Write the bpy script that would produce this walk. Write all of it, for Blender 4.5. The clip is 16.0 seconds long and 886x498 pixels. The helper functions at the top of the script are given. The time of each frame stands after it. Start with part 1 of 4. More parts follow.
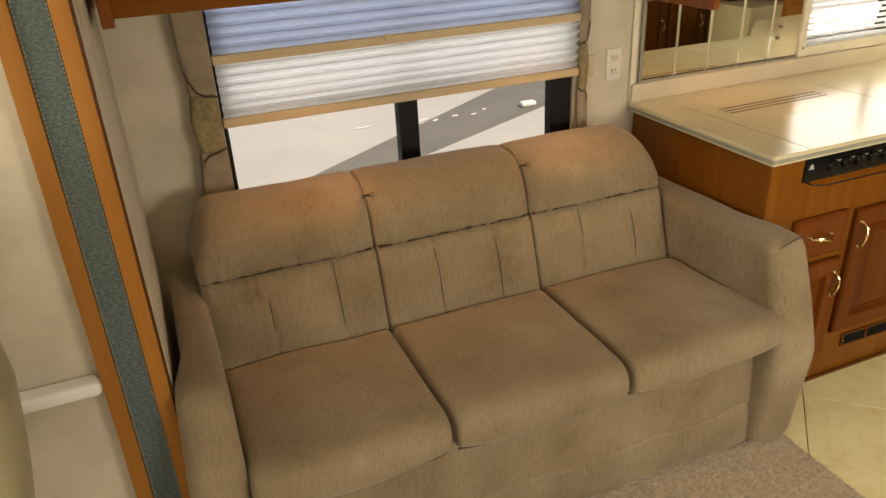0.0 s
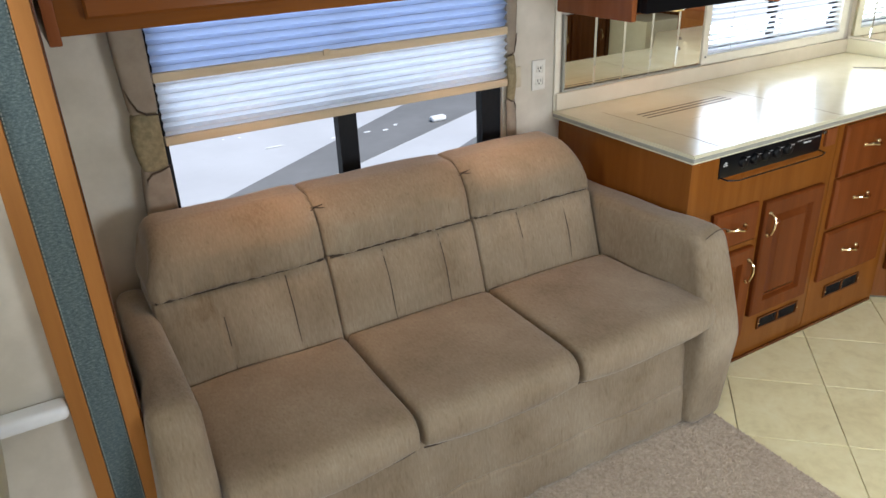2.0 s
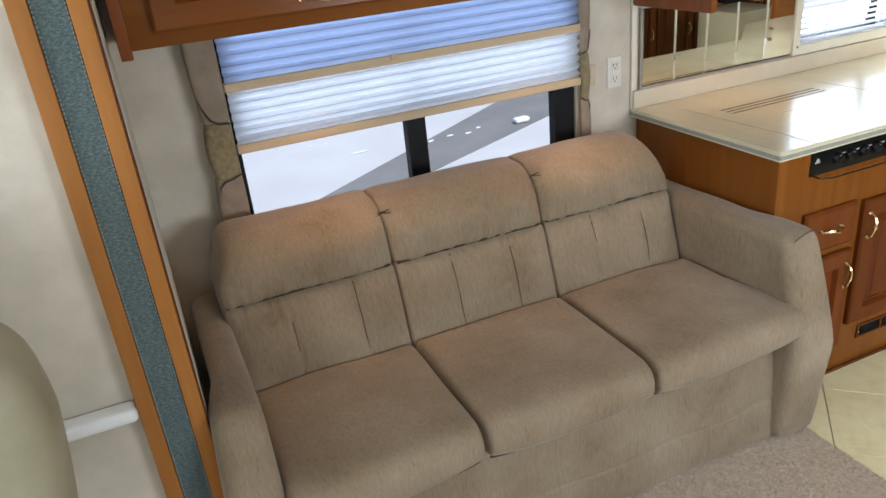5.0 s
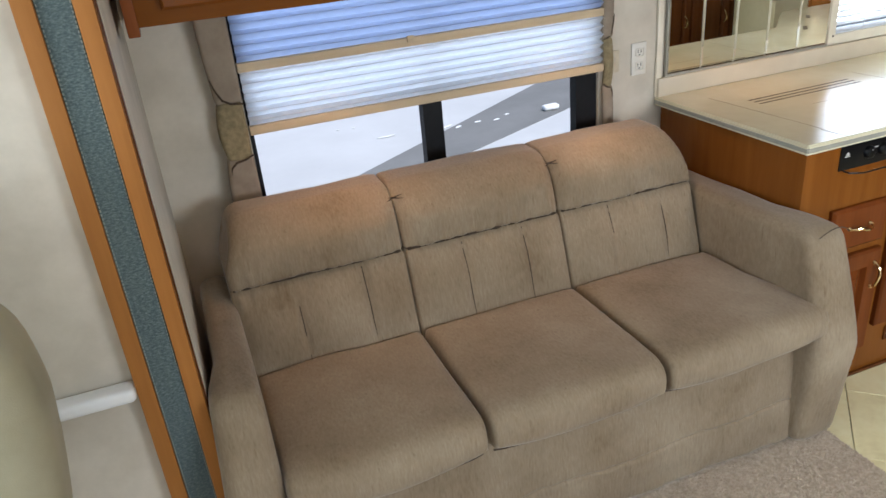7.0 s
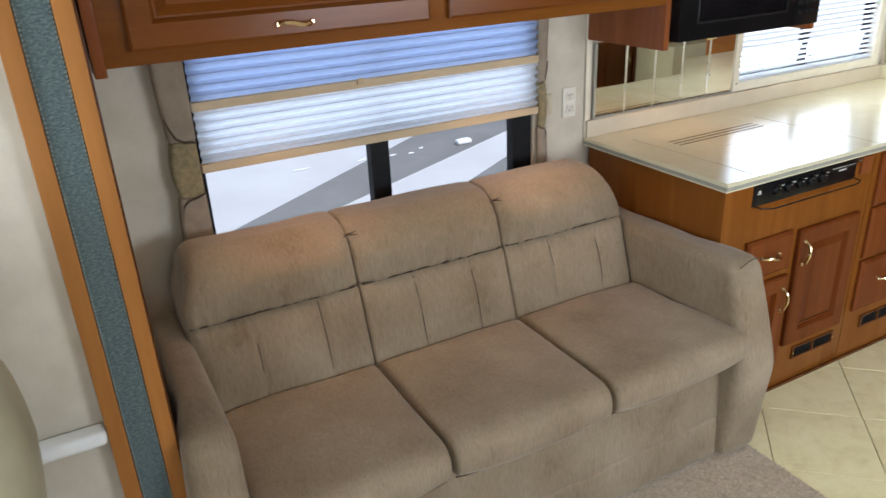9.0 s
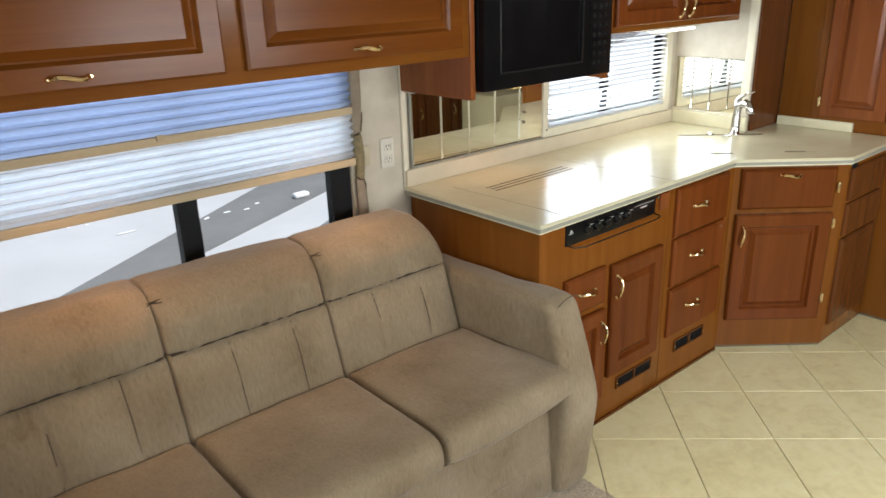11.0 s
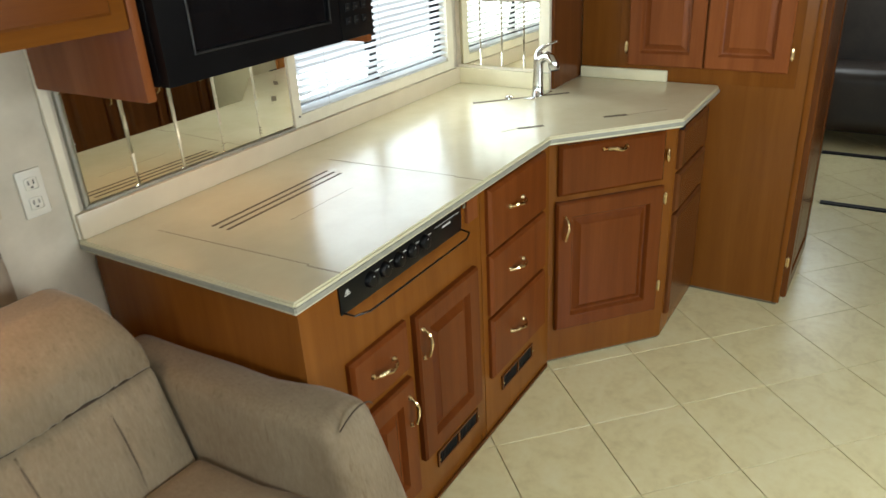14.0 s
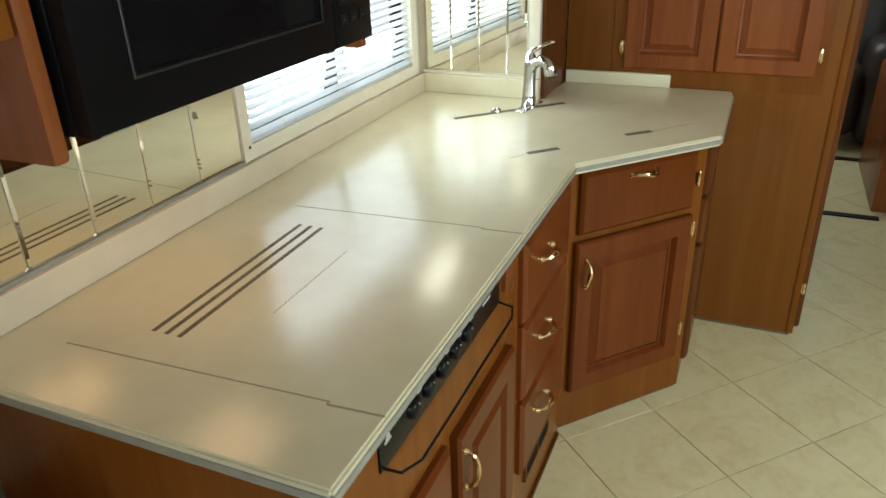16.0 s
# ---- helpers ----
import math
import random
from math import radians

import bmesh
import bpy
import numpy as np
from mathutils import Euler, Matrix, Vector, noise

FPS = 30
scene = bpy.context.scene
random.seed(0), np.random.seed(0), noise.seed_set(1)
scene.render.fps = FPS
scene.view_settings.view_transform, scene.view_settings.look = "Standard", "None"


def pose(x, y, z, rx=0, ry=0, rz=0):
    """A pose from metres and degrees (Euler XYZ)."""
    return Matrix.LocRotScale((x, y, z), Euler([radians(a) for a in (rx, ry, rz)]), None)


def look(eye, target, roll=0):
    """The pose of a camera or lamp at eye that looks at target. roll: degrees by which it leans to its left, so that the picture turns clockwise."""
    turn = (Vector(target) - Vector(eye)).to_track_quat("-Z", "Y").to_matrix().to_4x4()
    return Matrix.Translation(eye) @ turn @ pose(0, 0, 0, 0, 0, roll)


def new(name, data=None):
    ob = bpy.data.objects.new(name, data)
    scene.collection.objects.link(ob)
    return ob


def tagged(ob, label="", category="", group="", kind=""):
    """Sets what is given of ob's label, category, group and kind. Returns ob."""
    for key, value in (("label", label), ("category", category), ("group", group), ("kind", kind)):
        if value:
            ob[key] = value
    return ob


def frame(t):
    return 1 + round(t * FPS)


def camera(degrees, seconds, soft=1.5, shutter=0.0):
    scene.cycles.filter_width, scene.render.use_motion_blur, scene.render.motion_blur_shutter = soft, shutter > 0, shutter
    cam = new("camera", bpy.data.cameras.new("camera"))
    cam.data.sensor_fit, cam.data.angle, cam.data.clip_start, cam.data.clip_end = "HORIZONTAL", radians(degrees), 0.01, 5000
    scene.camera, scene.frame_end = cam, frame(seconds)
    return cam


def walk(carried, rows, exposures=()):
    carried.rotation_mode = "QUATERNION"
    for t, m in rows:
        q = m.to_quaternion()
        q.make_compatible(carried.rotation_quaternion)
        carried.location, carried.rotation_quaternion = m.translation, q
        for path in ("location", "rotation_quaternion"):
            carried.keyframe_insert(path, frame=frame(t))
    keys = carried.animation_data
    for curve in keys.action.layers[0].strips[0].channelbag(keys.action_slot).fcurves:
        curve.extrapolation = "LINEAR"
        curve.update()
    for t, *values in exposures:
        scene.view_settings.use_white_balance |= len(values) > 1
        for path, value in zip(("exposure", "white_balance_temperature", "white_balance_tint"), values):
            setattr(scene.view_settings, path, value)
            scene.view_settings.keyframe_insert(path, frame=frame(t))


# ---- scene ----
cam = camera(62.6, 16.0, soft=1.5, shutter=0.4)
PATH = [
    (0, (0.014, 0.091, 1.624), (0.666, 1.761, 0.737), -2.9),
    (0.5, (-0.04, 0.09, 1.6), (0.711, 1.715, 0.707), -3.0),
    (1, (-0.127, 0.081, 1.641), (0.794, 1.607, 0.734), -0.7),
    (1.5, (-0.125, 0.069, 1.631), (0.787, 1.619, 0.754), -1.6),
    (2, (-0.12, 0.078, 1.63), (0.764, 1.655, 0.773), -2.4),
    (2.5, (-0.116, 0.086, 1.631), (0.741, 1.683, 0.785), -3.2),
    (3, (-0.111, 0.085, 1.625), (0.712, 1.705, 0.792), -4.2),
    (3.5, (-0.116, 0.086, 1.624), (0.684, 1.721, 0.795), -4.7),
    (4, (-0.108, 0.086, 1.619), (0.66, 1.737, 0.792), -5.2),
    (4.5, (-0.084, 0.083, 1.616), (0.638, 1.756, 0.79), -5.7),
    (6.8, (0.039, 0.1, 1.615), (0.597, 1.811, 0.742), -5.8),
    (7, (0.007, 0.1, 1.597), (0.598, 1.805, 0.736), -5.5),
    (7.5, (-0.051, 0.093, 1.609), (0.602, 1.779, 0.753), -4.5),
    (8, (-0.089, 0.095, 1.619), (0.611, 1.768, 0.775), -3.7),
    (8.5, (-0.127, 0.099, 1.638), (0.626, 1.754, 0.804), -3.1),
    (9, (-0.14, 0.094, 1.649), (0.703, 1.721, 0.848), -2.8),
    (9.5, (-0.137, 0.07, 1.639), (0.819, 1.659, 0.891), -2.8),
    (10, (-0.136, 0.066, 1.648), (0.94, 1.597, 0.941), -2.7),
    (12.3, (0.328, 0.201, 1.591), (1.615, 1.522, 0.817), -2.3),
    (12.5, (0.398, 0.226, 1.585), (1.683, 1.529, 0.778), -3.1),
    (13, (0.51, 0.302, 1.603), (1.868, 1.51, 0.768), -3.9),
    (13.5, (0.562, 0.456, 1.586), (2.029, 1.529, 0.754), -3.5),
    (14, (0.724, 0.627, 1.58), (2.24, 1.618, 0.73), -3.3),
    (14.5, (0.887, 0.753, 1.561), (2.416, 1.708, 0.696), -3.4),
    (15, (1.025, 0.871, 1.552), (2.557, 1.791, 0.655), -3.8),
    (15.5, (1.074, 1.011, 1.537), (2.651, 1.848, 0.636), -3.2),
    (16, (1.069, 1.164, 1.524), (2.714, 1.887, 0.646), -1.9),
]
walk(cam, [(t, look(eye, target, roll)) for t, eye, target, roll in PATH],
     exposures=[(0, -0.32, 9000, 12), (0.6, -0.25, 8600, 12), (1.4, -0.05, 5850, 10), (9, -0.06, 5800, 10), (10, -0.06, 6050, 9), (13, 0.0, 6350, 4), (14, -0.24, 6250, 2), (15, -0.47, 6150, 0), (16, -0.38, 6150, 0)])

# ---- world and light ----
world = bpy.data.worlds.new("world")
scene.world = world
world.use_nodes = True
sky = world.node_tree.nodes.new("ShaderNodeTexSky")
sky.sky_type, sky.sun_disc = "NISHITA", False
sky.sun_elevation, sky.sun_rotation = radians(57.7), radians(161.6)
world.node_tree.links.new(sky.outputs[0], world.node_tree.nodes["Background"].inputs[0])
world.node_tree.nodes["Background"].inputs[1].default_value = 0.15
sun = new("sun", bpy.data.lights.new("sun", "SUN"))
sun.data.energy, sun.data.angle, sun.data.color = 5.0, radians(0.6), (1.0, 0.95, 0.88)
sun.matrix_world = look((2.0, -6.0, 10.0), (0, 0, 0))


def area(name, eye, target, w, h, power, colour):
    """A lamp in an opening or a light fitting."""
    lamp = new(name, bpy.data.lights.new(name, "AREA"))
    lamp.data.shape, lamp.data.size, lamp.data.size_y = "RECTANGLE", w, h
    lamp.data.energy, lamp.data.color = power, colour
    lamp.matrix_world = look(eye, target)
    return lamp


area("windscreen_daylight", (-2.55, 0.3, 1.45), (0, 0.4, 1.1), 1.9, 0.9, 62, (0.88, 0.97, 1.0))
# fill lamps in two unseen, added windows across the aisle
area("side_fill_light", (-0.6, -1.12, 1.35), (0.2, 1.2, 0.9), 1.3, 0.62, 9, (0.93, 0.97, 1.0))
area("dinette_fill_light", (1.9, -1.12, 1.35), (2.6, 0.8, 0.0), 1.5, 0.62, 60, (0.95, 0.98, 1.0))
area("galley_window_daylight", (2.86, 2.266, 1.22), (2.86, 1.2, 1.0), 0.86, 0.40, 7.5, (0.88, 0.94, 1.0))
area("sofa_window_daylight", (0.78, 2.258, 1.34), (0.78, 1.2, 1.34), 1.12, 0.52, 3.4, (0.82, 0.90, 1.0))
area("hood_lamp_light", (2.995, 2.02, 1.385), (2.995, 1.98, 0), 0.27, 0.05, 1.1, (1.0, 0.92, 0.74))
area("cooktop_lamp_light", (1.95, 2.02, 1.252), (1.95, 1.98, 0), 0.16, 0.16, 0.55, (1.0, 0.56, 0.28))
# fill lamp for the rear floor, in a window added out of view
area("rear_fill_light", (6.2, 1.235, 1.35), (5.2, 0.4, 0.0), 1.1, 0.62, 15, (0.95, 0.98, 1.0))
for lamp_x in (0.40, 1.17):
    area("reading_lamp_light", (lamp_x, 1.985, 1.391), (lamp_x, 1.97, 0), 0.10, 0.10, 0.85, (1.0, 0.60, 0.34)).data.spread = radians(96)

# ---- materials ----


def material(name, colour, rough=0.5, metal=0.0, spec=0.5):
    m = bpy.data.materials.new(name)
    m.use_nodes = True
    b = m.node_tree.nodes["Principled BSDF"]
    b.inputs["Base Color"].default_value = (*colour, 1)
    b.inputs["Roughness"].default_value = rough
    b.inputs["Metallic"].default_value = metal
    b.inputs["Specular IOR Level"].default_value = spec
    return m


def node(m, kind, **inputs):
    n = m.node_tree.nodes.new(kind)
    for key, value in inputs.items():
        n.inputs[key.replace("_", " ")].default_value = value
    return n


def wire(m, a, b):
    m.node_tree.links.new(a, b)


def coords(m, scale=(1, 1, 1), turn=(0, 0, 0), space="Object"):
    c = m.node_tree.nodes.new("ShaderNodeTexCoord")
    p = m.node_tree.nodes.new("ShaderNodeMapping")
    p.inputs["Scale"].default_value = scale
    p.inputs["Rotation"].default_value = [radians(a) for a in turn]
    wire(m, c.outputs[space], p.inputs[0])
    return p.outputs[0]


def ramp(m, fac, stops):
    r = m.node_tree.nodes.new("ShaderNodeValToRGB")
    while len(r.color_ramp.elements) < len(stops):
        r.color_ramp.elements.new(0.5)
    for e, (at, c) in zip(r.color_ramp.elements, stops):
        e.position, e.color = at, (*c, 1)
    wire(m, fac, r.inputs[0])
    return r.outputs[0]


def bumped(m, height, strength, distance):
    b = node(m, "ShaderNodeBump", Strength=strength, Distance=distance)
    wire(m, height, b.inputs["Height"])
    wire(m, b.outputs[0], m.node_tree.nodes["Principled BSDF"].inputs["Normal"])


def base(m, socket):
    wire(m, socket, m.node_tree.nodes["Principled BSDF"].inputs["Base Color"])


def mottled(name, dark, light, scale, rough, fine=0.0, fine_scale=400, depth=0.001, metal=0.0, spread=(0.3, 0.7)):
    """A surface with broad blotches and a fine grain in relief."""
    m = material(name, light, rough, metal)
    p = coords(m)
    n = node(m, "ShaderNodeTexNoise", Scale=scale, Detail=5.0, Roughness=0.6)
    wire(m, p, n.inputs["Vector"])
    base(m, ramp(m, n.outputs[0], [(spread[0], dark), (spread[1], light)]))
    if fine:
        f = node(m, "ShaderNodeTexNoise", Scale=fine_scale, Detail=3.0)
        wire(m, p, f.inputs["Vector"])
        bumped(m, f.outputs[0], fine, depth)
    return m


def wooden(name, dark, mid, light, axis="Z", rough=0.25):
    """Varnished cherry with long grain; every board takes its own tone."""
    m = material(name, mid, rough, 0.0, 0.17)
    stretch = {"X": (0.06, 1, 1), "Y": (1, 0.06, 1), "Z": (1, 1, 0.06)}[axis]
    info = m.node_tree.nodes.new("ShaderNodeObjectInfo")
    p = coords(m, stretch)
    add = m.node_tree.nodes.new("ShaderNodeVectorMath")
    wire(m, p, add.inputs[0])
    wire(m, info.outputs["Random"], add.inputs[1])
    broad = node(m, "ShaderNodeTexNoise", Scale=16.0, Detail=3.0, Distortion=0.8)
    fine = node(m, "ShaderNodeTexNoise", Scale=150.0, Detail=4.0, Roughness=0.7)
    wire(m, add.outputs[0], broad.inputs["Vector"])
    wire(m, add.outputs[0], fine.inputs["Vector"])
    mix = node(m, "ShaderNodeMix")
    mix.inputs[0].default_value = 0.28
    wire(m, broad.outputs[0], mix.inputs[2])
    wire(m, fine.outputs[0], mix.inputs[3])
    col = ramp(m, mix.outputs[0], [(0.17, dark), (0.5, mid), (0.83, light)])
    tone = node(m, "ShaderNodeHueSaturation")
    val = node(m, "ShaderNodeMapRange")
    val.inputs[3].default_value, val.inputs[4].default_value = 0.9, 1.1
    wire(m, info.outputs["Random"], val.inputs[0])
    wire(m, val.outputs[0], tone.inputs["Value"])
    wire(m, col, tone.inputs["Color"])
    base(m, tone.outputs[0])
    bumped(m, fine.outputs[0], 0.06, 0.001)
    return m


WOOD = wooden("cherry_upright", (0.135, 0.042, 0.006), (0.186, 0.062, 0.0092), (0.235, 0.084, 0.014))
WOOD_X = wooden("cherry_lengthwise", (0.135, 0.042, 0.006), (0.186, 0.062, 0.0092), (0.235, 0.084, 0.014), "X")
# dark wood; on the corner post and end drawers it paints shade
WOOD_DARK_OR_SHADED = wooden("dark_or_shaded_cherry", (0.070, 0.022, 0.006), (0.108, 0.035, 0.009), (0.145, 0.050, 0.014))
WOOD_RED = wooden("red_cherry", (0.15, 0.043, 0.012), (0.21, 0.064, 0.018), (0.27, 0.09, 0.028))
WOOD_DOOR = wooden("cherry_door", (0.092, 0.022, 0.0045), (0.140, 0.036, 0.0070), (0.188, 0.052, 0.0110), rough=0.24)
WOOD_DOOR_X = wooden("cherry_door_lengthwise", (0.105, 0.029, 0.0045), (0.155, 0.047, 0.0068), (0.20, 0.066, 0.0105), "X", 0.24)
WOOD_LIGHT = wooden("honey_trim", (0.26, 0.100, 0.021), (0.33, 0.135, 0.030), (0.40, 0.17, 0.042), rough=0.45)
WOOD_PALE = wooden("pale_rail", (0.44, 0.33, 0.20), (0.55, 0.43, 0.28), (0.63, 0.51, 0.35), "X", 0.5)
LAMINATE = mottled("cream_laminate", (0.66, 0.605, 0.42), (0.75, 0.705, 0.51), 5.0, 0.20, 0.03, 260)
EDGE = mottled("grey_edge_strip", (0.26, 0.255, 0.21), (0.34, 0.33, 0.28), 30.0, 0.4)
JOINT = mottled("tan_joint_line", (0.26, 0.22, 0.14), (0.36, 0.31, 0.21), 40.0, 0.6)
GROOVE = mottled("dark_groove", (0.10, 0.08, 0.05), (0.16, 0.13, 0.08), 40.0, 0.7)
WALL = mottled("cream_wallpaper", (0.50, 0.45, 0.36), (0.62, 0.565, 0.465), 9.0, 0.6, 0.12, 300)
CEILING = mottled("padded_ceiling", (0.66, 0.62, 0.54), (0.72, 0.68, 0.60), 14.0, 0.8, 0.2, 350)
TRIM = mottled("cream_trim", (0.68, 0.63, 0.50), (0.76, 0.71, 0.58), 20.0, 0.4)
BRASS = mottled("polished_brass", (0.70, 0.52, 0.26), (0.86, 0.70, 0.42), 60.0, 0.16, metal=1.0)
CHROME = mottled("chrome", (0.48, 0.48, 0.48), (0.62, 0.62, 0.62), 40.0, 0.08, metal=1.0)
BLACK = mottled("black_enamel", (0.003, 0.003, 0.0035), (0.006, 0.006, 0.007), 12.0, 0.3, 0.05, 500)
BLACK_GLASS = mottled("black_glass", (0.004, 0.004, 0.005), (0.007, 0.007, 0.008), 10.0, 0.06)
SPLASH = mottled("beige_splash_laminate", (0.56, 0.485, 0.36), (0.64, 0.565, 0.43), 6.0, 0.3, 0.03, 260)
BEZEL = mottled("charcoal_plastic", (0.012, 0.012, 0.013), (0.020, 0.020, 0.021), 30.0, 0.35)
RUBBER = mottled("black_rubber", (0.005, 0.005, 0.006), (0.010, 0.010, 0.011), 25.0, 0.6)
PRINT = mottled("pale_print", (0.55, 0.55, 0.53), (0.65, 0.65, 0.63), 40.0, 0.5)
PLASTIC = mottled("ivory_plastic", (0.68, 0.65, 0.57), (0.74, 0.71, 0.63), 30.0, 0.35)
TAN = mottled("tan_plastic", (0.50, 0.43, 0.30), (0.57, 0.50, 0.36), 30.0, 0.4)
VINYL = mottled("ivory_vinyl", (0.29, 0.265, 0.17), (0.37, 0.34, 0.23), 7.0, 0.42, 0.25, 420, 0.002)
LEATHER = mottled("dark_brown_leather", (0.018, 0.012, 0.009), (0.04, 0.027, 0.02), 6.0, 0.45, 0.3, 300, 0.002)
GROUT = mottled("tan_grout", (0.34, 0.29, 0.19), (0.44, 0.385, 0.26), 30.0, 0.85, 0.3, 500)
CONCRETE = mottled("pale_concrete", (0.44, 0.44, 0.44), (0.52, 0.52, 0.52), 0.6, 0.85, 0.3, 60, 0.004)
# darker ground colour that paints the shadows on the concrete
LOT_SHADOW = mottled("lot_shadow_grey", (0.15, 0.148, 0.142), (0.20, 0.197, 0.19), 1.2, 0.9, 0.4, 90, 0.006)
WHITE = mottled("white_paint", (0.72, 0.72, 0.71), (0.82, 0.82, 0.81), 8.0, 0.5)
LAMBREQUIN = mottled("padded_beige_fabric", (0.23, 0.18, 0.13), (0.31, 0.25, 0.185), 18.0, 0.85, 0.35, 500)
LEAF = mottled("olive_tapestry", (0.17, 0.135, 0.07), (0.30, 0.24, 0.135), 60.0, 0.9, 0.4, 600)


def upholstery():
    """Chenille: thin upright streaks over a soft mottle, in low relief."""
    m = material("taupe_chenille", (0.3, 0.24, 0.18), 0.85, 0.0, 0.25)
    n = node(m, "ShaderNodeTexNoise", Scale=5.0, Detail=4.0)
    wire(m, coords(m), n.inputs["Vector"])
    s = node(m, "ShaderNodeTexNoise", Scale=60.0, Detail=3.0, Roughness=0.7)
    wire(m, coords(m, (3.0, 1.2, 0.6)), s.inputs["Vector"])
    t = node(m, "ShaderNodeTexNoise", Scale=700.0, Detail=2.0)
    wire(m, coords(m), t.inputs["Vector"])
    mix = node(m, "ShaderNodeMix")
    mix.inputs[0].default_value = 0.40
    wire(m, n.outputs[0], mix.inputs[2])
    wire(m, s.outputs[0], mix.inputs[3])
    plain = ramp(m, mix.outputs[0], [(0.28, (0.156, 0.108, 0.057)), (0.42, (0.223, 0.166, 0.103)), (0.54, (0.261, 0.201, 0.131)), (0.70, (0.330, 0.263, 0.179))])
    k = node(m, "ShaderNodeTexNoise", Scale=46.0, Detail=2.0, Roughness=0.5)
    wire(m, coords(m, (2.6, 2.0, 0.30)), k.inputs["Vector"])
    slub = node(m, "ShaderNodeMix")
    slub.data_type = "RGBA"
    wire(m, ramp(m, k.outputs[0], [(0.62, (0, 0, 0)), (0.80, (0.42, 0.42, 0.42))]), slub.inputs[0])
    wire(m, plain, slub.inputs[6])
    slub.inputs[7].default_value = (0.105, 0.062, 0.026, 1)
    base(m, slub.outputs[2])
    both = node(m, "ShaderNodeMath")
    wire(m, s.outputs[0], both.inputs[0])
    wire(m, t.outputs[0], both.inputs[1])
    bumped(m, both.outputs[0], 0.22, 0.002)
    b = m.node_tree.nodes["Principled BSDF"]
    b.inputs["Sheen Weight"].default_value, b.inputs["Sheen Roughness"].default_value = 0.25, 0.4
    return m


def felt():
    """The blue-green carpet trim: short streaky pile."""
    m = material("blue_green_pile", (0.1, 0.14, 0.13), 0.95, 0.0, 0.2)
    n = node(m, "ShaderNodeTexNoise", Scale=170.0, Detail=5.0, Roughness=0.8)
    wire(m, coords(m, (0.8, 1, 1.7), (0, 18, 0)), n.inputs["Vector"])
    base(m, ramp(m, n.outputs[0], [(0.3, (0.045, 0.066, 0.072)), (0.5, (0.095, 0.128, 0.130)), (0.70, (0.23, 0.27, 0.26))]))
    bumped(m, n.outputs[0], 0.6, 0.003)
    return m


def tile_glaze():
    """Ceramic floor tile: cloudy cream with tan veins, different on each tile."""
    m = material("cream_ceramic", (0.6, 0.52, 0.36), 0.3)
    info = m.node_tree.nodes.new("ShaderNodeObjectInfo")
    add = m.node_tree.nodes.new("ShaderNodeVectorMath")
    far = node(m, "ShaderNodeMath")
    far.operation = "MULTIPLY"
    far.inputs[1].default_value = 37.0
    wire(m, info.outputs["Random"], far.inputs[0])
    wire(m, coords(m), add.inputs[0])
    wire(m, far.outputs[0], add.inputs[1])
    n = node(m, "ShaderNodeTexNoise", Scale=7.0, Detail=6.0, Roughness=0.62, Distortion=1.1)
    v = node(m, "ShaderNodeTexNoise", Scale=38.0, Detail=4.0)
    wire(m, add.outputs[0], n.inputs["Vector"])
    wire(m, add.outputs[0], v.inputs["Vector"])
    mix = node(m, "ShaderNodeMix")
    mix.inputs[0].default_value = 0.3
    wire(m, n.outputs[0], mix.inputs[2])
    wire(m, v.outputs[0], mix.inputs[3])
    base(m, ramp(m, mix.outputs[0], [(0.28, (0.64, 0.55, 0.30)), (0.5, (0.76, 0.68, 0.40)), (0.7, (0.81, 0.75, 0.49))]))
    bumped(m, v.outputs[0], 0.05, 0.001)
    return m


def shade_cloth(name, colour):
    """Pleated cloth through which daylight comes."""
    m = material(name, colour, 0.8, 0.0, 0.2)
    t = node(m, "ShaderNodeBsdfTranslucent")
    t.inputs[0].default_value = (*colour, 1)
    mix = node(m, "ShaderNodeMixShader")
    mix.inputs[0].default_value = 0.55
    out = m.node_tree.nodes["Material Output"]
    wire(m, m.node_tree.nodes["Principled BSDF"].outputs[0], mix.inputs[1])
    wire(m, t.outputs[0], mix.inputs[2])
    wire(m, mix.outputs[0], out.inputs[0])
    return m


def pane_glass():
    m = material("window_glass", (1, 1, 1), 0.0)
    b = m.node_tree.nodes["Principled BSDF"]
    b.inputs["Transmission Weight"].default_value, b.inputs["IOR"].default_value = 1.0, 1.02
    b.inputs["Specular IOR Level"].default_value = 0.2
    return m


def mirror_glass():
    m = material("tinted_mirror", (0.92, 0.90, 0.80), 0.015, 1.0)
    n = node(m, "ShaderNodeTexNoise", Scale=3.0, Detail=2.0)
    wire(m, coords(m), n.inputs["Vector"])
    base(m, ramp(m, n.outputs[0], [(0.3, (0.90, 0.88, 0.77)), (0.7, (0.93, 0.92, 0.83))]))
    return m


def glow(name, colour, strength):
    m = material(name, colour, 0.4)
    b = m.node_tree.nodes["Principled BSDF"]
    b.inputs["Emission Color"].default_value, b.inputs["Emission Strength"].default_value = (*colour, 1), strength
    return m


SOFA = upholstery()
FELT = felt()
TILE = tile_glaze()
SEAM = mottled("dark_taupe_thread", (0.045, 0.028, 0.016), (0.075, 0.050, 0.030), 60.0, 0.9)
SHADE_DAY = shade_cloth("white_pleated_cloth", (0.74, 0.76, 0.80))
SHADE_NIGHT = shade_cloth("blue_pleated_cloth", (0.42, 0.49, 0.66))
THREAD = mottled("grey_thread", (0.22, 0.24, 0.22), (0.32, 0.34, 0.31), 60.0, 0.9)
GLASS = pane_glass()
MIRROR = mirror_glass()
SLAT = shade_cloth("white_slat", (0.78, 0.79, 0.80))
